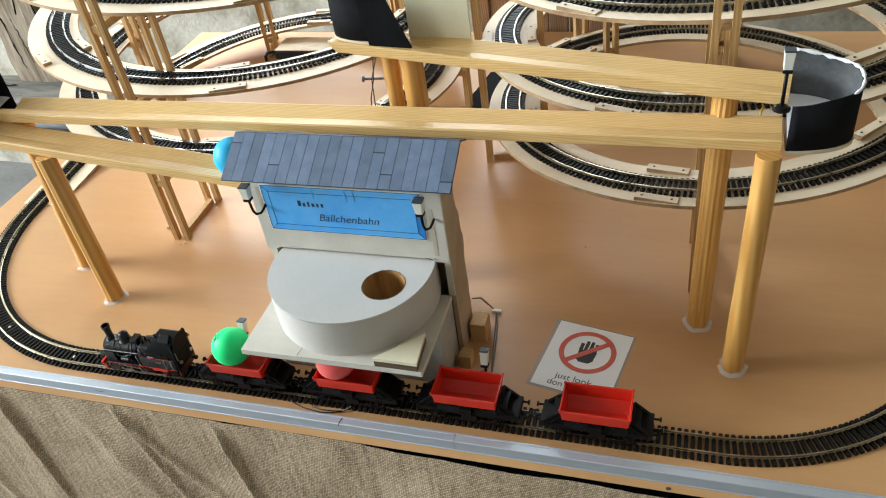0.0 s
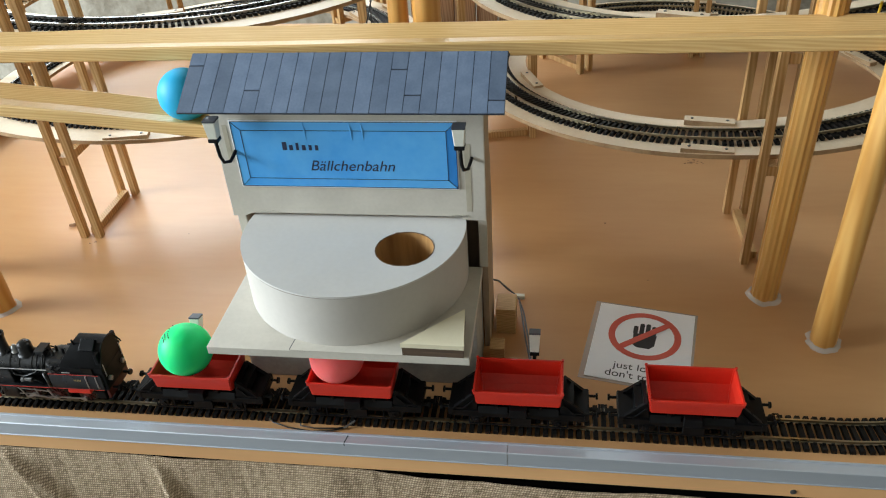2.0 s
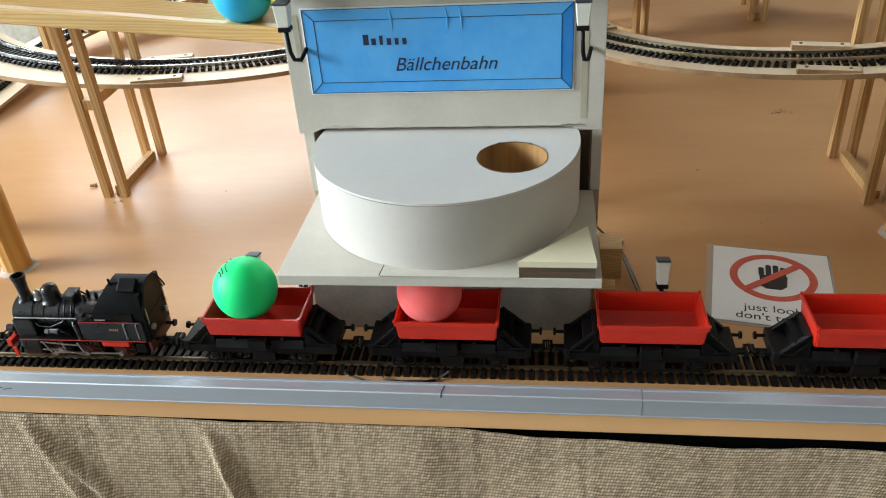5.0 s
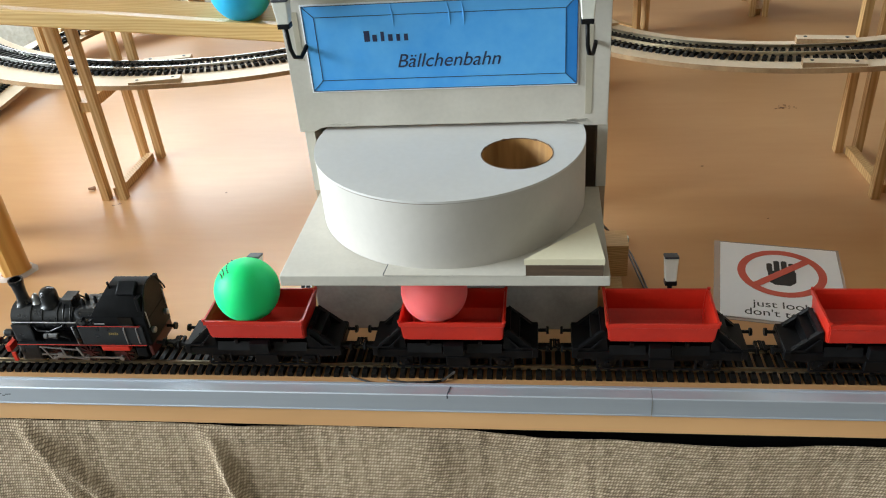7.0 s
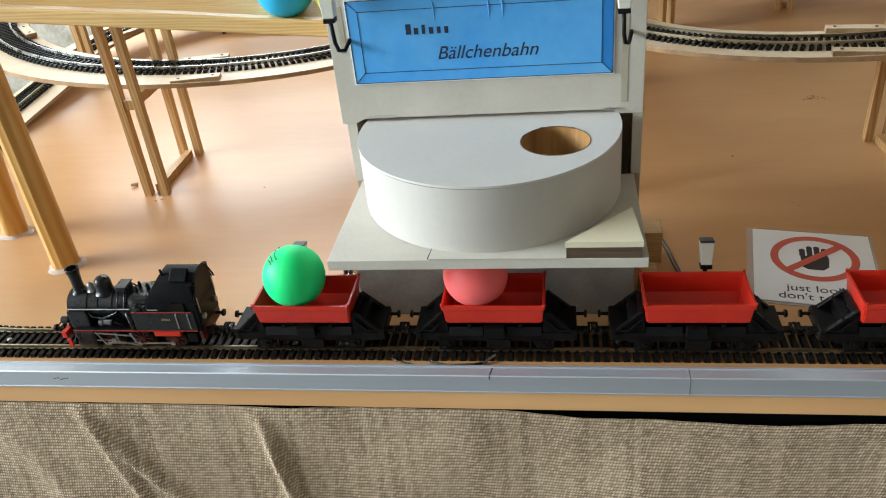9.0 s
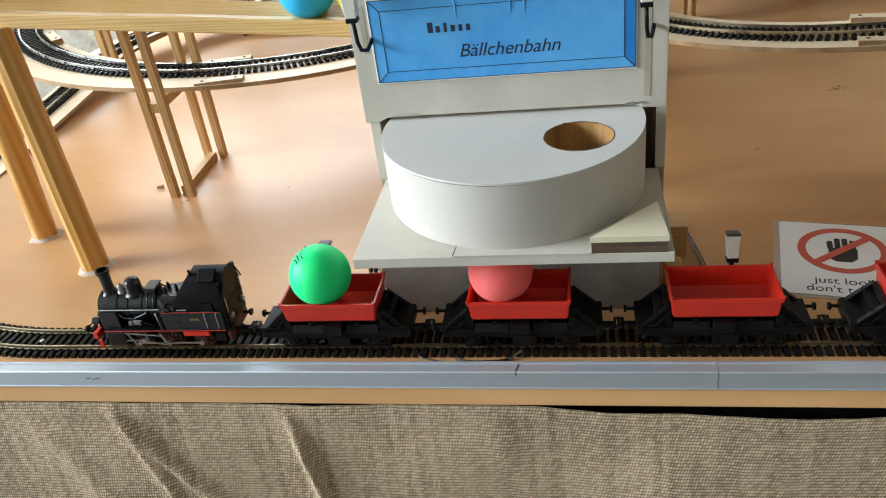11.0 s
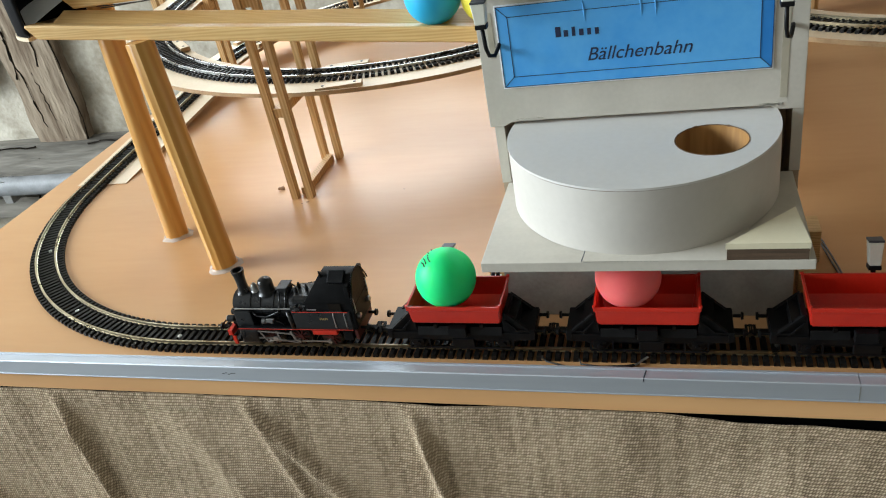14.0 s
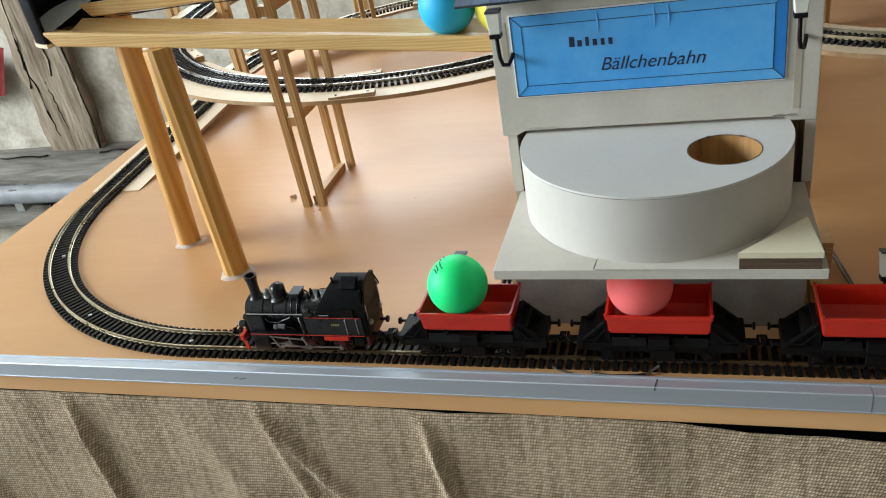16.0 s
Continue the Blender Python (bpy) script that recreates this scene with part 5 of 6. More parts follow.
def hook(x, face, parent):
    bm = bmesh.new()
    box(bm, (x + face * 0.004, 0, 0.0085), (0.008, 0.0035, 0.0012))
    box(bm, (x + face * 0.0085, 0, 0.0092), (0.0016, 0.0085, 0.0022))
    tube(bm, [(x + face * 0.0085, -0.004, 0.0092), (x + face * 0.0115, -0.0035, 0.0105), (x + face * 0.0115, 0.0035, 0.0105), (x + face * 0.0085, 0.004, 0.0092)], 0.0006, 6)
    part("coupling", bm, M_BLACK, parent)


def tipper():
    ob = thing("tipper_wagon", "red tipper wagon with a black underframe on the track", "wagon", "tipper wagons")
    # bucket: an open tapered trough with a folded rim
    bm = bmesh.new()
    levels = [(0.0320, 0.0182, 0.0392), (0.0320, 0.0182, 0.0364), (0.0311, 0.0174, 0.0357), (0.0303, 0.0160, 0.0252), (0.0290, 0.0105, 0.0205), (0.0280, 0.0056, 0.0172)]
    rings = [[bm.verts.new((sx * a, sy * b, z)) for sx, sy in ((-1, -1), (1, -1), (1, 1), (-1, 1))] for a, b, z in levels]
    ins = [(0.0272, 0.0050, 0.0186), (0.0282, 0.0098, 0.0214), (0.0295, 0.0152, 0.0260), (0.0301, 0.0164, 0.0364), (0.0308, 0.0170, 0.0392)]
    rings += [[bm.verts.new((sx * a, sy * b, z)) for sx, sy in ((-1, -1), (1, -1), (1, 1), (-1, 1))] for a, b, z in ins]
    seq = rings[:6]
    for a, b in zip(seq, seq[1:]):
        for k in range(4):
            bm.faces.new((a[k], a[(k + 1) % 4], b[(k + 1) % 4], b[k]))
    bm.faces.new(seq[-1])
    inn = rings[6:]
    bm.faces.new(inn[0])
    for a, b in zip(inn, inn[1:] + [rings[0]]):
        for k in range(4):
            bm.faces.new((a[k], a[(k + 1) % 4], b[(k + 1) % 4], b[k]))
    bmesh.ops.recalc_face_normals(bm, faces=bm.faces)
    bmesh.ops.bevel(bm, geom=[e for e in bm.edges if abs(e.verts[0].co.z - e.verts[1].co.z) > 0.001], offset=0.0008, segments=2, affect="EDGES")
    part("bucket", bm, M_RED, ob, "glossy red open bucket with a folded rim")
    for sx in (-1, 1):
        for sy in (-1, 1):
            part("stud", tube(bmesh.new(), [(sx * 0.0314, sy * 0.0174, 0.0390), (sx * 0.0314, sy * 0.0174, 0.0403)], 0.0011, 8), M_RED, ob)
    part("underframe", softbox((0, 0, 0.0118), (0.096, 0.0165, 0.0048), 0.0005), M_BLACK, ob)
    for s in (-1, 1):
        part("sole_bar", softbox((0, s * 0.0118, 0.0112), (0.098, 0.002, 0.0058), 0.0004), M_BLACK, ob)
        bm = bmesh.new()
        for sy in (-0.0108, 0.0108):
            pts = [(0.0298, 0.014), (0.0314, 0.0295), (0.0340, 0.0295), (0.0475, 0.0165), (0.0475, 0.014)]
            a = [bm.verts.new((s * x, sy - 0.0008, z)) for x, z in pts]
            b = [bm.verts.new((s * x, sy + 0.0008, z)) for x, z in pts]
            bm.faces.new(a)
            bm.faces.new(b[::-1])
            for k in range(5):
                bm.faces.new((a[k], a[(k + 1) % 5], b[(k + 1) % 5], b[k]))
        box(bm, (s * 0.0330, 0, 0.0278), (0.003, 0.0232, 0.003))
        box(bm, (s * 0.0370, 0, 0.0200), (0.0060, 0.0232, 0.0100))
        part("end_bracket", bm, M_BLACK, ob, "black A-shaped bracket")
        for sy in (-1, 1):
            bm = bmesh.new()
            lath(bm, (s * 0.0330, sy * 0.0120, 0.0296), (s * 0.0485, sy * 0.0126, 0.015), 0.0012, 0.001, up=(0, 1, 0))
            part("rib", bm, M_BLACK, ob)
            bm = bmesh.new()
            lath(bm, (s * 0.0325, sy * 0.0120, 0.024), (s * 0.041, sy * 0.0126, 0.015), 0.001, 0.001, up=(0, 1, 0))
            part("rib", bm, M_BLACK, ob)
        part("end_beam", softbox((s * 0.0495, 0, 0.0125), (0.0035, 0.0265, 0.0062), 0.0004), M_BLACK, ob)
        part("end_deck", softbox((s * 0.0445, 0, 0.0162), (0.0128, 0.0258, 0.0012), 0.0003), M_BLACK, ob)
        buffers(s * 0.051, s, ob)
        hook(s * 0.0505, s, ob)
        bm = bmesh.new()
        for sx in (-1, 1):
            lath(bm, (sx * 0.0185, s * 0.0108, 0.0178), (sx * 0.0185, s * 0.0134, 0.0128), 0.0215, 0.0009, up=(0, 1, 0))
        part("apron", bm, M_BLACK, ob, "sloping black side plate")
        part("latch_box", softbox((0, s * 0.0150, 0.0172), (0.0125, 0.0048, 0.0075), 0.0005), M_BLACK, ob)
        for sx in (-0.016, 0.016):
            bm = bmesh.new()
            lath(bm, (sx, s * 0.0095, 0.0135), (sx, s * 0.0125, 0.0215), 0.0022, 0.002, up=(0, 1, 0))
            part("cradle", bm, M_BLACK, ob)
        for sx in (-0.03, 0.03):
            bm = bmesh.new()
            box(bm, (sx, s * 0.0124, 0.0062), (0.0075, 0.0022, 0.0055))
            tube(bm, [(sx, s * 0.0132, 0.0058), (sx, s * 0.0148, 0.0058)], 0.0017, 8)
            part("axle_box", bm, M_BLACK, ob)
    for x in (-0.03, 0.03):
        wheelset(x, 0.0058, ob)
    part("underbody", softbox((0, 0, 0.0062), (0.078, 0.0140, 0.0078), 0.0005), M_BLACK, ob)
    for s in (-1, 1):
        part("brake_box", softbox((0.002, s * 0.0125, 0.0058), (0.0150, 0.0030, 0.0075), 0.0004), M_BLACK, ob)
        bm = bmesh.new()
        lath(bm, (-0.036, s * 0.0138, 0.0022), (0.036, s * 0.0138, 0.0022), 0.0012, 0.001, up=(0, 1, 0))
        for sx in (-0.036, -0.022, 0.022, 0.036):
            lath(bm, (sx, s * 0.0134, 0.0022), (sx, s * 0.0126, 0.0095), 0.0012, 0.001, up=(0, 1, 0))
        part("brake_rod", bm, M_BLACK, ob)
    return ob


WAGON_X, PITCH = -0.1203, 0.1228
first = tipper()
first.matrix_basis = pose(WAGON_X, TRACK_Y, RAIL_TOP, 0, 0, 0)
for k in (1, 2, 3):
    copy_thing(first, pose(WAGON_X + PITCH * k, TRACK_Y, RAIL_TOP, 0, 0, 0))


M_ROD = surface("worn nickel rods", (0.34, 0.34, 0.34), (0.52, 0.51, 0.50), 0.36, metal=0.9, scale=90, fine=700, bump=0.1)
M_COAL = surface("glinting coal", (0.006, 0.006, 0.007), (0.05, 0.052, 0.056), 0.3, scale=300, fine=1500, bump=0.6)
M_BRASS = surface("worn brass", (0.42, 0.30, 0.10), (0.55, 0.41, 0.17), 0.35, metal=0.8)


def round_x(profile, x, y, z, seg=26):
    """A turned body lying along x, from (radius, distance) pairs."""
    return lathe(bmesh.new(), profile, (0, 0, 0), seg, Matrix.Translation((x, y, z)) @ Matrix.Rotation(radians(90), 4, "Y"))


def soft_shaded(ob, angle=35):
    for p in ob.data.polygons:
        p.use_smooth = True
    ob.data.set_sharp_from_angle(angle=radians(angle))
    return ob


def locomotive(at):
    ob = thing("steam_locomotive", "black tank steam locomotive with red trim on the track", "locomotive", at=at)
    CZ = 0.0302
    boiler = soft_shaded(part("boiler", round_x([(0.0098, 0), (0.0110, 0.0006), (0.0110, 0.0140), (0.0104, 0.0145), (0.0104, 0.0640)], -0.0420, 0, CZ, 30), M_LOCO, ob))
    for x in (-0.0285, -0.0205, -0.0100, 0.0005, 0.0070, 0.0140):
        part("boiler_band", round_x([(0.0105, 0), (0.0109, 0.0002), (0.0109, 0.0009), (0.0105, 0.0011)], x, 0, CZ, 30), M_LOCO, boiler)
    door = part("smokebox_door", lathe(bmesh.new(), [(0.0092, 0), (0.0092, 0.0008), (0.0072, 0.0017), (0.002, 0.0023)], (0, 0, 0), 24, Matrix.Translation((-0.0420, 0, CZ)) @ Matrix.Rotation(radians(-90), 4, "Y")), M_LOCO, ob)
    part("door_hinge", softbox((-0.0440, 0.0, CZ), (0.0006, 0.0130, 0.0010), 0.0002), M_LOCO, door)
    part("door_knob", round_x([(0.0009, 0), (0.0009, 0.0018), (0.0004, 0.0022)], -0.0462, 0, CZ, 10), M_ROD, door)
    # along the top: chimney, bell, dome, sand box, valves
    soft_shaded(part("chimney", lathe(bmesh.new(), [(0.0058, 0.0), (0.0043, 0.0016), (0.0037, 0.0040), (0.0036, 0.0090), (0.0041, 0.0150), (0.0046, 0.0164), (0.0047, 0.0186), (0.0037, 0.0186), (0.0031, 0.0110)], (-0.0352, 0, 0.0398), 22), M_LOCO, ob), 50)
    soft_shaded(part("bell", lathe(bmesh.new(), [(0.0034, 0), (0.0030, 0.0012), (0.0021, 0.0026), (0.0026, 0.0036), (0.0018, 0.0058), (0.0006, 0.0072)], (-0.0262, 0, 0.0402), 16), M_STEEL, ob), 60)
    soft_shaded(part("steam_dome", lathe(bmesh.new(), [(0.0072, 0), (0.0060, 0.0014), (0.0055, 0.0026), (0.0055, 0.0078), (0.0050, 0.0100), (0.0034, 0.0116), (0.0004, 0.0121)], (-0.0165, 0, 0.0394), 24), M_LOCO, ob), 50)
    sand = part("sand_box", softbox((-0.0020, 0, 0.0420), (0.0074, 0.0100, 0.0062), 0.0010), M_LOCO, ob)
    part("lid", softbox((-0.0020, 0, 0.0453), (0.0082, 0.0110, 0.0010), 0.0003), M_LOCO, sand)
    for y in (-0.0105, 0.0105):
        bm = bmesh.new()
        for x in (-0.0040, 0.0008):
            tube(bm, [(x, y * 0.5, 0.0425), (x, y * 0.93, 0.0372), (x - 0.0004, y * 1.04, 0.0330), (x - 0.0012, y * 1.06, 0.0285)], 0.0006, 8)
        part("sand_pipe", bm, M_LOCO, ob, smooth=True)
    bm = bmesh.new()
    for x, y, h in ((0.0078, 0.0028, 0.0058), (0.0078, -0.0028, 0.0058), (0.0150, 0.0, 0.0062)):
        lathe(bm, [(0.0013, 0), (0.0013, h * 0.6), (0.0007, h)], (x, y, 0.0396), 8)
    part("valve", bm, M_LOCO, ob)
    part("firebox", softbox((0.0140, 0, 0.0300), (0.0220, 0.0222, 0.0215), 0.004), M_LOCO, ob)
    part("saddle", softbox((-0.0345, 0, 0.0245), (0.0140, 0.0262, 0.0135), 0.0010), M_LOCO, ob)
    # running plate and frame
    part("running_plate", softbox((0.0055, 0, 0.0178), (0.0900, 0.0318, 0.0013), 0.0003), M_LOCO, ob)
    part("frame", softbox((0.0015, 0, 0.0115), (0.1000, 0.0145, 0.0115), 0.0004), M_MATTE, ob)
    part("buffer_beam", softbox((-0.0488, 0, 0.0126), (0.0034, 0.0290, 0.0048), 0.0004), M_RED, ob, "red front buffer beam")
    part("rear_beam", softbox((0.0520, 0, 0.0130), (0.0022, 0.0300, 0.0078), 0.0004), M_DARKRED, ob, "dark red rear beam")
    for s in (-1, 1):
        part("rail_guard", lath(bmesh.new(), (-0.0480, s * 0.0124, 0.0080), (-0.0478, s * 0.0124, 0.0012), 0.0026, 0.0012, up=(0, 1, 0)), M_RED, ob)
        part("red_line", softbox((0.0055, s * 0.01600, 0.0178), (0.0900, 0.0003, 0.0005), 0.0001, seg=1), M_RED, ob, "thin red edge line")
        # headlamp on the front platform
        lampb = part("headlamp", round_x([(0.0019, 0), (0.0026, 0.0004), (0.0026, 0.0052), (0.0016, 0.0060)], -0.0500, s * 0.0092, 0.0222, 14), M_LOCO, ob)
        part("lens", round_x([(0.0020, 0), (0.0020, 0.0005)], -0.0506, s * 0.0092, 0.0222, 14), M_ROD, lampb)
        # side tank with red lines, grab rails and number
        tank = part("side_tank", softbox((0.0290, s * 0.0128, 0.0258), (0.0440, 0.0062, 0.0150), 0.0006), M_LOCO, ob)
        part("tank_line", softbox((0.0285, s * 0.0160, 0.0330), (0.0420, 0.0003, 0.0005), 0.0001, seg=1), M_RED, tank, "thin red line")
        bm = bmesh.new()
        for x in (0.0385, 0.0468):
            tube(bm, [(x, s * 0.0158, 0.0196), (x, s * 0.0168, 0.0206), (x, s * 0.0168, 0.0312), (x, s * 0.0158, 0.0322)], 0.00042, 6)
        part("grab_rail", bm, M_ROD, tank)
        bm = bmesh.new()
        for k in range(5):
            box(bm, (0.0278 + 0.0013 * k, s * 0.0160, 0.0272), (0.0007, 0.0002, 0.0017))
        part("number_bar", bm, M_BRASS, tank, "tiny brassy bars in place of a number")
        part("step_rail", softbox((0.0232, s * 0.0161, 0.0352), (0.0072, 0.0005, 0.0007), 0.0001, seg=1), M_ROD, ob)
        bm = bmesh.new()
        tube(bm, [(0.0050, s * 0.0145, 0.0186), (0.0036, s * 0.0145, 0.0322)], [0.0021, 0.0017], 10)
        part("tank_filler", bm, M_LOCO, ob, smooth=True)
        # air pump lying in the recess, with its pipes
        part("air_pump", round_x([(0.0016, 0), (0.0022, 0.0003), (0.0022, 0.0028), (0.0017, 0.0030), (0.0017, 0.0068), (0.0022, 0.0070), (0.0022, 0.0092), (0.0014, 0.0096)], -0.0200, s * 0.0130, 0.0228, 14), M_DARKSTEEL, ob, "dark metal air pump")
        bm = bmesh.new()
        tube(bm, [(-0.0110, s * 0.0130, 0.0228), (-0.0070, s * 0.0132, 0.0226), (-0.0040, s * 0.0128, 0.0205), (-0.0030, s * 0.0125, 0.0186)], 0.0006, 8)
        tube(bm, [(-0.0270, s * 0.0112, 0.0300), (-0.0240, s * 0.0122, 0.0265), (-0.0160, s * 0.0124, 0.0258), (-0.0060, s * 0.0122, 0.0300), (-0.0040, s * 0.0110, 0.0335)], 0.0006, 8)
        part("pipe", bm, M_LOCO, ob, smooth=True)
        part("step_plate", softbox((-0.0120, s * 0.0152, 0.0262), (0.0062, 0.0010, 0.0006), 0.0001, seg=1), M_ROD, ob)
        bm = bmesh.new()
        tube(bm, [(-0.0400, s * 0.0122, 0.0330), (0.0045, s * 0.0122, 0.0330)], 0.0005, 6)
        for x in (-0.0390, -0.0190, -0.0010):
            tube(bm, [(x, s * 0.0122, 0.0330), (x, s * 0.0098, 0.0322)], 0.0005, 6)
        part("handrail", bm, M_ROD, ob)
        # coal heaped between boiler and tank
        rc = random.Random(5 + s)
        bm = bmesh.new()
        for k in range(26):
            x, y, z = rc.uniform(0.0082, 0.0182), s * rc.uniform(0.0104, 0.0150), 0.0332 + rc.uniform(0, 0.0032)
            r = rc.uniform(0.0008, 0.0015)
            m = Matrix.Translation((x, y, z)) @ Matrix.Rotation(rc.uniform(0, 6), 4, (rc.random(), rc.random(), 1))
            box(bm, (0, 0, 0), (2 * r, 1.6 * r, 1.5 * r), m)
        tagged(part("coal", bm, M_COAL, ob, "heap of small black coal lumps"), kind="stuff")
        # cylinder, rods and valve gear
        cyl = part("cylinder", softbox((-0.0325, s * 0.0128, 0.0108), (0.0150, 0.0062, 0.0125), 0.0018), M_LOCO, ob)
        part("cylinder_cover", round_x([(0.0030, 0), (0.0036, 0.0005), (0.0036, 0.0012)], -0.0412, s * 0.0130, 0.0092, 14), M_LOCO, cyl)
        bm = bmesh.new()
        lath(bm, (-0.0165, s * 0.0150, 0.0068), (0.0300, s * 0.0150, 0.0068), 0.0012, 0.0007, up=(0, 1, 0))
        for x in (-0.0165, 0.0060, 0.0300):
            tube(bm, [(x, s * 0.0140, 0.0068), (x, s * 0.0160, 0.0068)], 0.0016, 12)
        part("side_rod", bm, M_ROD, ob, "worn nickel coupling rod")
        bm = bmesh.new()
        lath(bm, (-0.0250, s * 0.0156, 0.0095), (-0.0085, s * 0.0156, 0.0095), 0.0009, 0.0007, up=(0, 1, 0))
        lath(bm, (-0.0120, s * 0.0163, 0.0095), (0.0060, s * 0.0163, 0.0062), 0.0010, 0.0007, up=(0, 1, 0))
        box(bm, (-0.0118, s * 0.0158, 0.0095), (0.0034, 0.0016, 0.0030))
        part("main_rod", bm, M_ROD, ob, "worn nickel connecting rod")
        bm = bmesh.new()
        lath(bm, (-0.0245, s * 0.0160, 0.0160), (0.0030, s * 0.0160, 0.0136), 0.0009, 0.0006, up=(0, 1, 0))
        lath(bm, (-0.0232, s * 0.0164, 0.0168), (-0.0178, s * 0.0164, 0.0060), 0.0009, 0.0006, up=(0, 1, 0))
        lath(bm, (-0.0100, s * 0.0158, 0.0158), (-0.0086, s * 0.0158, 0.0090), 0.0010, 0.0007, up=(0, 1, 0))
        lath(bm, (0.0015, s * 0.0162, 0.0160), (0.0042, s * 0.0162, 0.0085), 0.0014, 0.0007, up=(0, 1, 0))
        lath(bm, (-0.0178, s * 0.0164, 0.0064), (-0.0120, s * 0.0164, 0.0090), 0.0009, 0.0006, up=(0, 1, 0))
        part("valve_gear", bm, M_ROD, ob, "worn nickel valve gear")
        part("spring_box", softbox((0.0280, s * 0.0138, 0.0148), (0.0190, 0.0040, 0.0036), 0.0007), M_RED, ob, "red box under the running plate")
        part("rear_step", softbox((0.0455, s * 0.0142, 0.0120), (0.0070, 0.0030, 0.0070), 0.0005), M_MATTE, ob)
        for x in (-0.0165, 0.0060, 0.0300):
            bm = bmesh.new()
            tube(bm, [(x, s * 0.0080, 0.0078), (x, s * 0.0088, 0.0078), (x, s * 0.0089, 0.0078), (x, s * 0.0108, 0.0078)], [0.0088, 0.0088, 0.0078, 0.0078], 26)
            wh = part("wheel", bm, M_LOCO, ob)
            bm = bmesh.new()
            for k in range(10):
                a = 2 * math.pi * k / 10
                lath(bm, (x + 0.0015 * math.cos(a), s * 0.0112, 0.0078 + 0.0015 * math.sin(a)), (x + 0.0066 * math.cos(a), s * 0.0112, 0.0078 + 0.0066 * math.sin(a)), 0.0009, 0.0008, up=(0, 1, 0))
            tube(bm, [(x, s * 0.0106, 0.0078), (x, s * 0.0122, 0.0078)], 0.0021, 12)
            part("spokes", bm, M_DARKRED, wh, "dark red spokes")
    buffers(-0.0512, -1, ob, 0.0150)
    buffers(0.0528, 1, ob, 0.0150)
    hook(-0.0510, -1, ob)
    hook(0.0528, 1, ob)
    # cab: lower sides, steep bent roof with overhang, rear wall
    cab = part("cab", softbox((0.0352, 0, 0.0300), (0.0330, 0.0296, 0.0230), 0.0006), M_MATTE, ob)
    half = [(0.0158, 0.0405), (0.0150, 0.0432), (0.0128, 0.0474), (0.0102, 0.0522), (0.0082, 0.0552), (0.0050, 0.0574), (0.0, 0.0582)]
    outline = [(-y, z) for y, z in half] + [(y, z) for y, z in half[::-1][1:]]
    bm = bmesh.new()
    loops = []
    for x, lean, k in ((0.0186, 0.0125, 0.97), (0.0188, 0.0125, 1.0), (0.0538, 0.0006, 1.0), (0.0544, 0.0006, 0.985)):
        loops.append([bm.verts.new((x + lean * (z - 0.0405) / 0.0177, y * k, z)) for y, z in outline])
    for a, b in zip(loops, loops[1:]):
        for k in range(len(outline) - 1):
            bm.faces.new((a[k], a[k + 1], b[k + 1], b[k]))
        bm.faces.new((a[-1], a[0], b[0], b[-1]))
    bm.faces.new(loops[0][::-1])
    bm.faces.new(loops[-1])
    soft_shaded(part("cab_roof", bm, M_MATTE, cab, "matt black steep cab roof"), 24)
    bm = bmesh.new()
    rim = [(0.0550, y * 1.03, z + 0.0004) for y, z in outline]
    tube(bm, rim, 0.0006, 6)
    part("roof_edge", bm, M_MATTE, cab)
    part("rear_wall", softbox((0.0522, 0, 0.0355), (0.0030, 0.0296, 0.0360), 0.0005), M_MATTE, cab)
    part("bunker", softbox((0.0500, 0, 0.0270), (0.0080, 0.0285, 0.0175), 0.0006), M_MATTE, cab)
    for s in (-1, 1):
        part("cab_window", softbox((0.0410, s * 0.01535, 0.0366), (0.0092, 0.0010, 0.0062), 0.0001, seg=1), M_CRACK, cab, "black open cab window")
        part("window_rail", softbox((0.0410, s * 0.0160, 0.0338), (0.0100, 0.0006, 0.0006), 0.0001, seg=1), M_LOCO, cab)
        part("rear_window", round_x([(0.0024, 0), (0.0024, 0.0006)], 0.0535, s * 0.0068, 0.0480, 14), M_CRACK, cab)
        part("lantern", round_x([(0.0021, 0), (0.0021, 0.0022), (0.0014, 0.0026)], 0.0536, s * 0.0098, 0.0262, 12), M_ROD, cab)
        part("hand_hold", tube(bmesh.new(), [(0.0535, s * 0.0128, 0.0300), (0.0547, s * 0.0128, 0.0310), (0.0547, s * 0.0128, 0.0420), (0.0535, s * 0.0128, 0.0430)], 0.0004, 6), M_ROD, cab)
    hatch = part("roof_hatch", softbox((0, 0, 0.0008), (0.0118, 0.0092, 0.0028), 0.0005), M_MATTE, cab)
    hatch.matrix_basis = Matrix.Translation((0.0440, -0.0068, 0.0560)) @ Matrix.Rotation(radians(36), 4, "X")
    bm = bmesh.new()
    tube(bm, [(0.0322, -0.0062, 0.0540), (0.0318, -0.0066, 0.0608)], 0.0008, 8)
    part("whistle", bm, M_MATTE, cab)
    part("roof_rail", tube(bmesh.new(), [(0.0510, -0.0130, 0.0478), (0.0516, -0.0110, 0.0515)], 0.0004, 6), M_ROD, cab)
    return ob


locomotive((-0.2455, TRACK_Y, RAIL_TOP))

# ---- the paper notice ----
PW, PH = 0.0805, 0.0945
M_FILM = surface("lamination film", (0.9, 0.9, 0.9), (0.96, 0.96, 0.96), 0.1, scale=30, fine=100, bump=0.05)
M_FILM.node_tree.nodes["Principled BSDF"].inputs["Alpha"].default_value = 0.3
notice = thing("paper_notice", "laminated white paper notice with a red prohibition ring", "sign", at=(0.1743, 0.0765, 0.0), rz=-10.6)
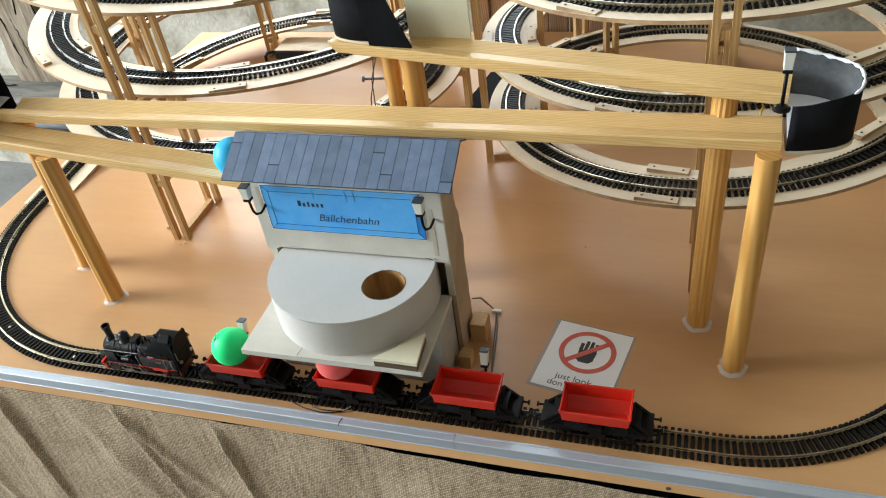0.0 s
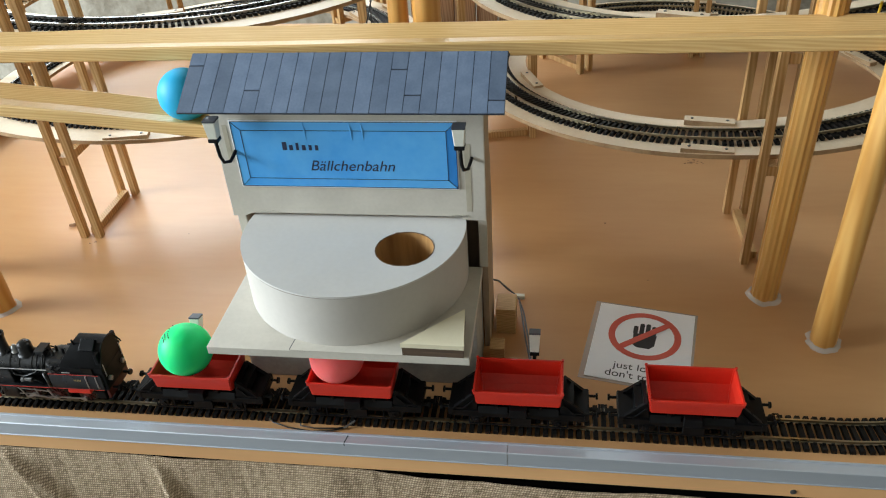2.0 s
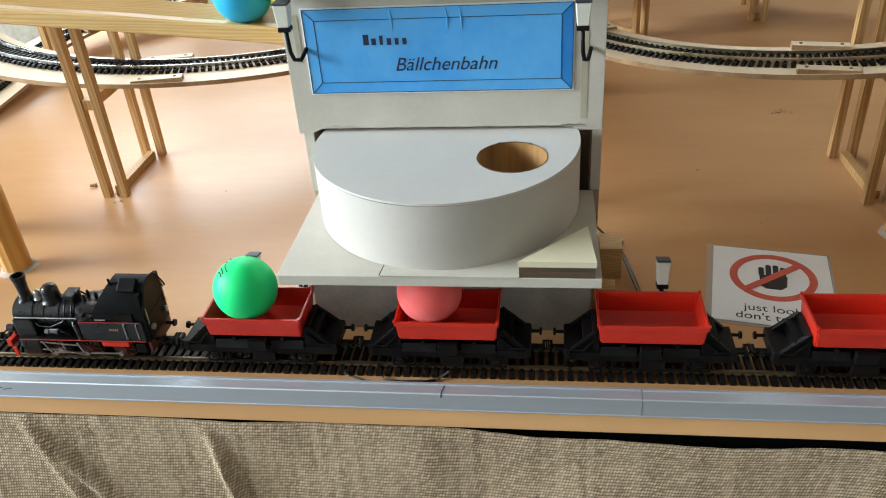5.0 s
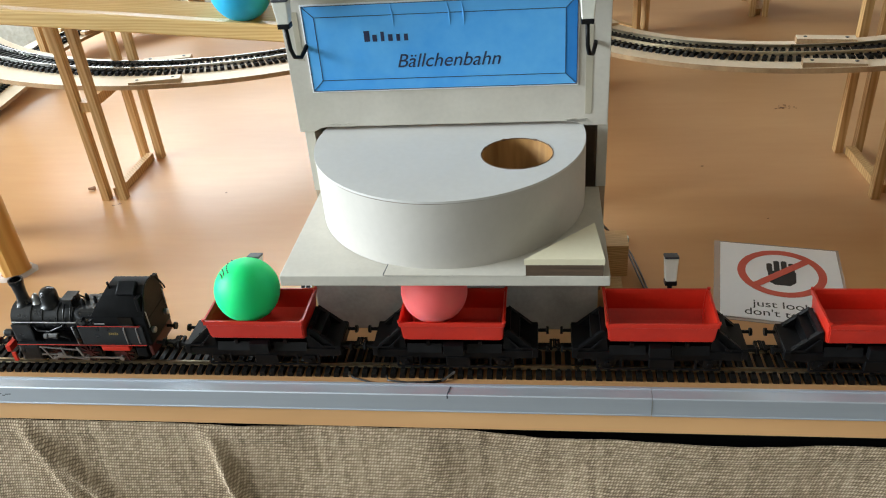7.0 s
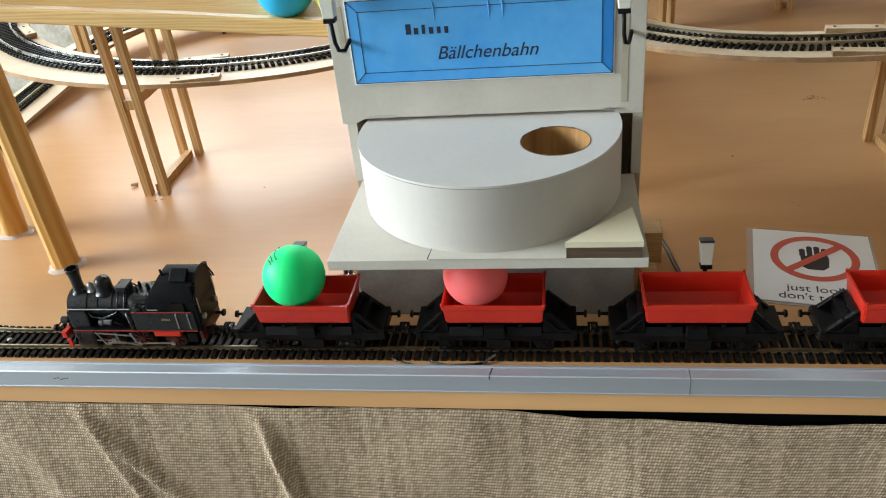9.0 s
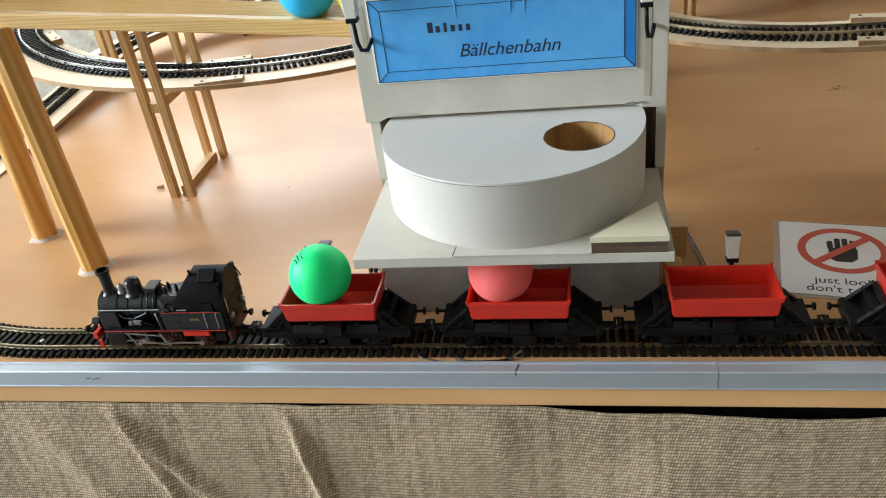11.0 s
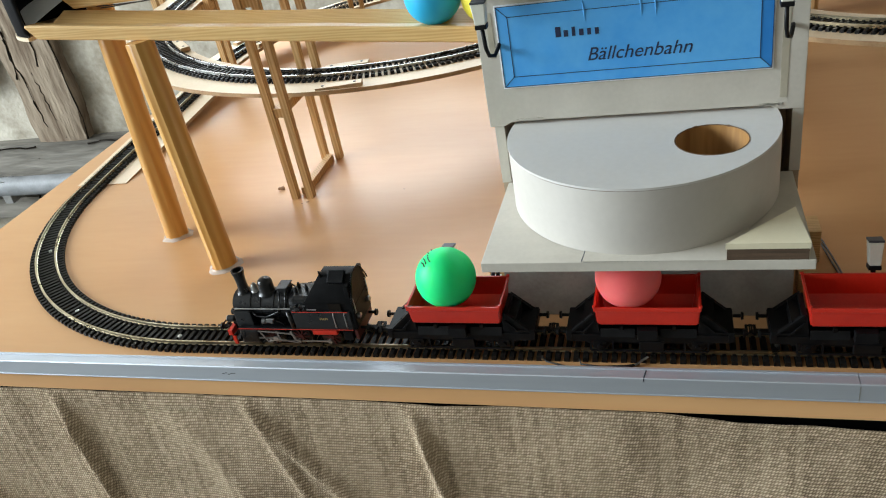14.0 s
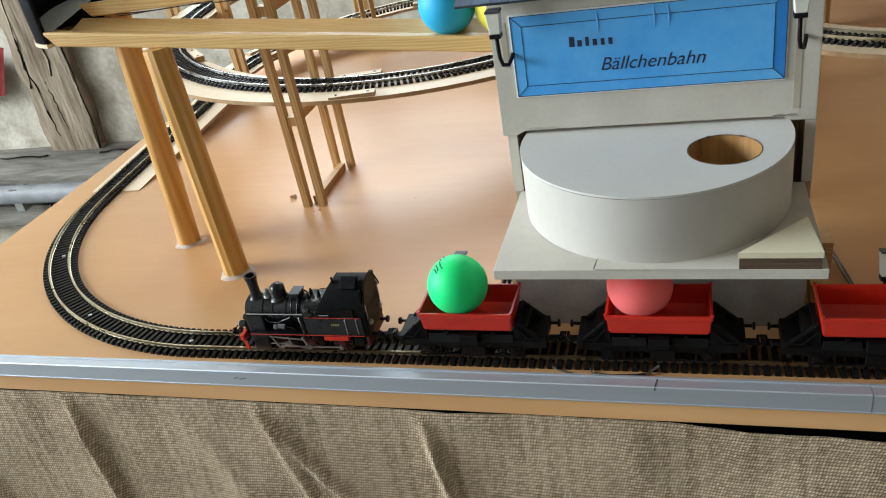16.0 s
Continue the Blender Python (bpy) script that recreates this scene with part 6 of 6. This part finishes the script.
part("film", softbox((PW / 2 - 0.0012, PH / 2 - 0.0006, 0.00025), (PW + 0.0065, PH + 0.005, 0.0005), 0.0001, seg=1), M_FILM, notice, "glossy lamination film")
part("sheet", softbox((PW / 2, PH / 2, 0.0007), (PW, PH, 0.0004), 0.0001, seg=1), M_PAPER, notice)
CX, CY, RO, RI = PW * 0.515, PH * 0.615, 0.0298, 0.0243
bm = bmesh.new()
n = 60
ro = [[bm.verts.new((CX + r * math.cos(2 * math.pi * k / n), CY + r * math.sin(2 * math.pi * k / n), z)) for k in range(n)] for r, z in ((RO, 0.0009), (RO, 0.00115), (RI, 0.00115), (RI, 0.0009))]
for a, b in zip(ro, ro[1:]):
    for k in range(n):
        bm.faces.new((a[k], a[(k + 1) % n], b[(k + 1) % n], b[k]))
part("ring", bm, M_SIGNRED, notice)
bm = bmesh.new()
lath(bm, (CX - 0.0178, CY - 0.0178, 0.00122), (CX + 0.0178, CY + 0.0178, 0.00122), 0.0056, 0.0002, up=(0, 0, 1))
part("slash", bm, M_SIGNRED, notice)
bm = bmesh.new()
prism(bm, [(CX + x, CY + y) for x, y in ((-0.0085, -0.0125), (-0.005, -0.0155), (0.005, -0.0155), (0.009, -0.011), (0.0098, 0.002), (-0.0094, 0.002))], 0.00092, 0.00108)
for k, h in enumerate((0.0095, 0.0135, 0.0138, 0.0115)):
    x = CX - 0.0079 + 0.0050 * k
    prism(bm, [(x - 0.0019, CY + 0.002), (x + 0.0019, CY + 0.002), (x + 0.0019, CY + 0.002 + h - 0.001), (x + 0.0008, CY + 0.002 + h), (x - 0.0008, CY + 0.002 + h), (x - 0.0019, CY + 0.002 + h - 0.001)], 0.00092, 0.00108)
part("pictogram", bm, M_INK, notice, "plain black block with four bars")
writing("lettering", "just look", 0.0108, Matrix.Translation((PW * 0.26, 0.0145, 0.00092)), M_INK, notice)
writing("lettering", "don't touch", 0.0108, Matrix.Translation((PW * 0.19, 0.0045, 0.00092)), M_INK, notice)

# ---- small things on the table ----
controller = thing("black_tray", "flat black tray with a bent handle on the table", "tray")
part("body", softbox((-0.385, 0.81, 0.012), (0.125, 0.05, 0.016), 0.002), M_BLACK, controller)
part("top", softbox((-0.385, 0.815, 0.0212), (0.125, 0.055, 0.002), 0.0005), M_PLY, controller)
bm = bmesh.new()
tube(bm, [(-0.448, 0.79, 0.018), (-0.462, 0.785, 0.017), (-0.468, 0.784, 0.010), (-0.468, 0.784, 0.0012)], 0.003, 8)
part("handle", bm, M_BLACK, controller, smooth=True)
peg = thing("wood_peg", "short brown dowel end lying beside the tower", "peg", at=(-0.372, 0.27, 0.0022))
bm = bmesh.new()
tube(bm, [(-0.003, 0, 0), (0.003, 0.0015, 0)], [0.0014, 0.0021], 8)
part("dowel", bm, M_STAIN, peg)
rnd = random.Random(31)
spots = [(0.200, 0.300, 0.0012), (-0.331, 0.243, 0.0016), (-0.336, 0.240, 0.0011), (-0.122, 0.281, 0.001), (-0.235, 0.262, 0.0008), (0.235, 0.205, 0.0008)]
spots += [(0.304 + rnd.uniform(-0.010, 0.010), 0.432 + rnd.uniform(-0.005, 0.005), rnd.uniform(0.0006, 0.0019)) for k in range(11)]
for x, y, r in spots:
    bm = bmesh.new()
    prism(bm, [(x + r * (1 + 0.35 * rnd.uniform(-1, 1)) * math.cos(k * math.pi / 6), y + 0.7 * r * (1 + 0.35 * rnd.uniform(-1, 1)) * math.sin(k * math.pi / 6)) for k in range(12)], 0.0001, 0.0004)
    tagged(part("stain", bm, M_STAIN, smooth=False), "small brown stain on the table board", "stain", "stains")
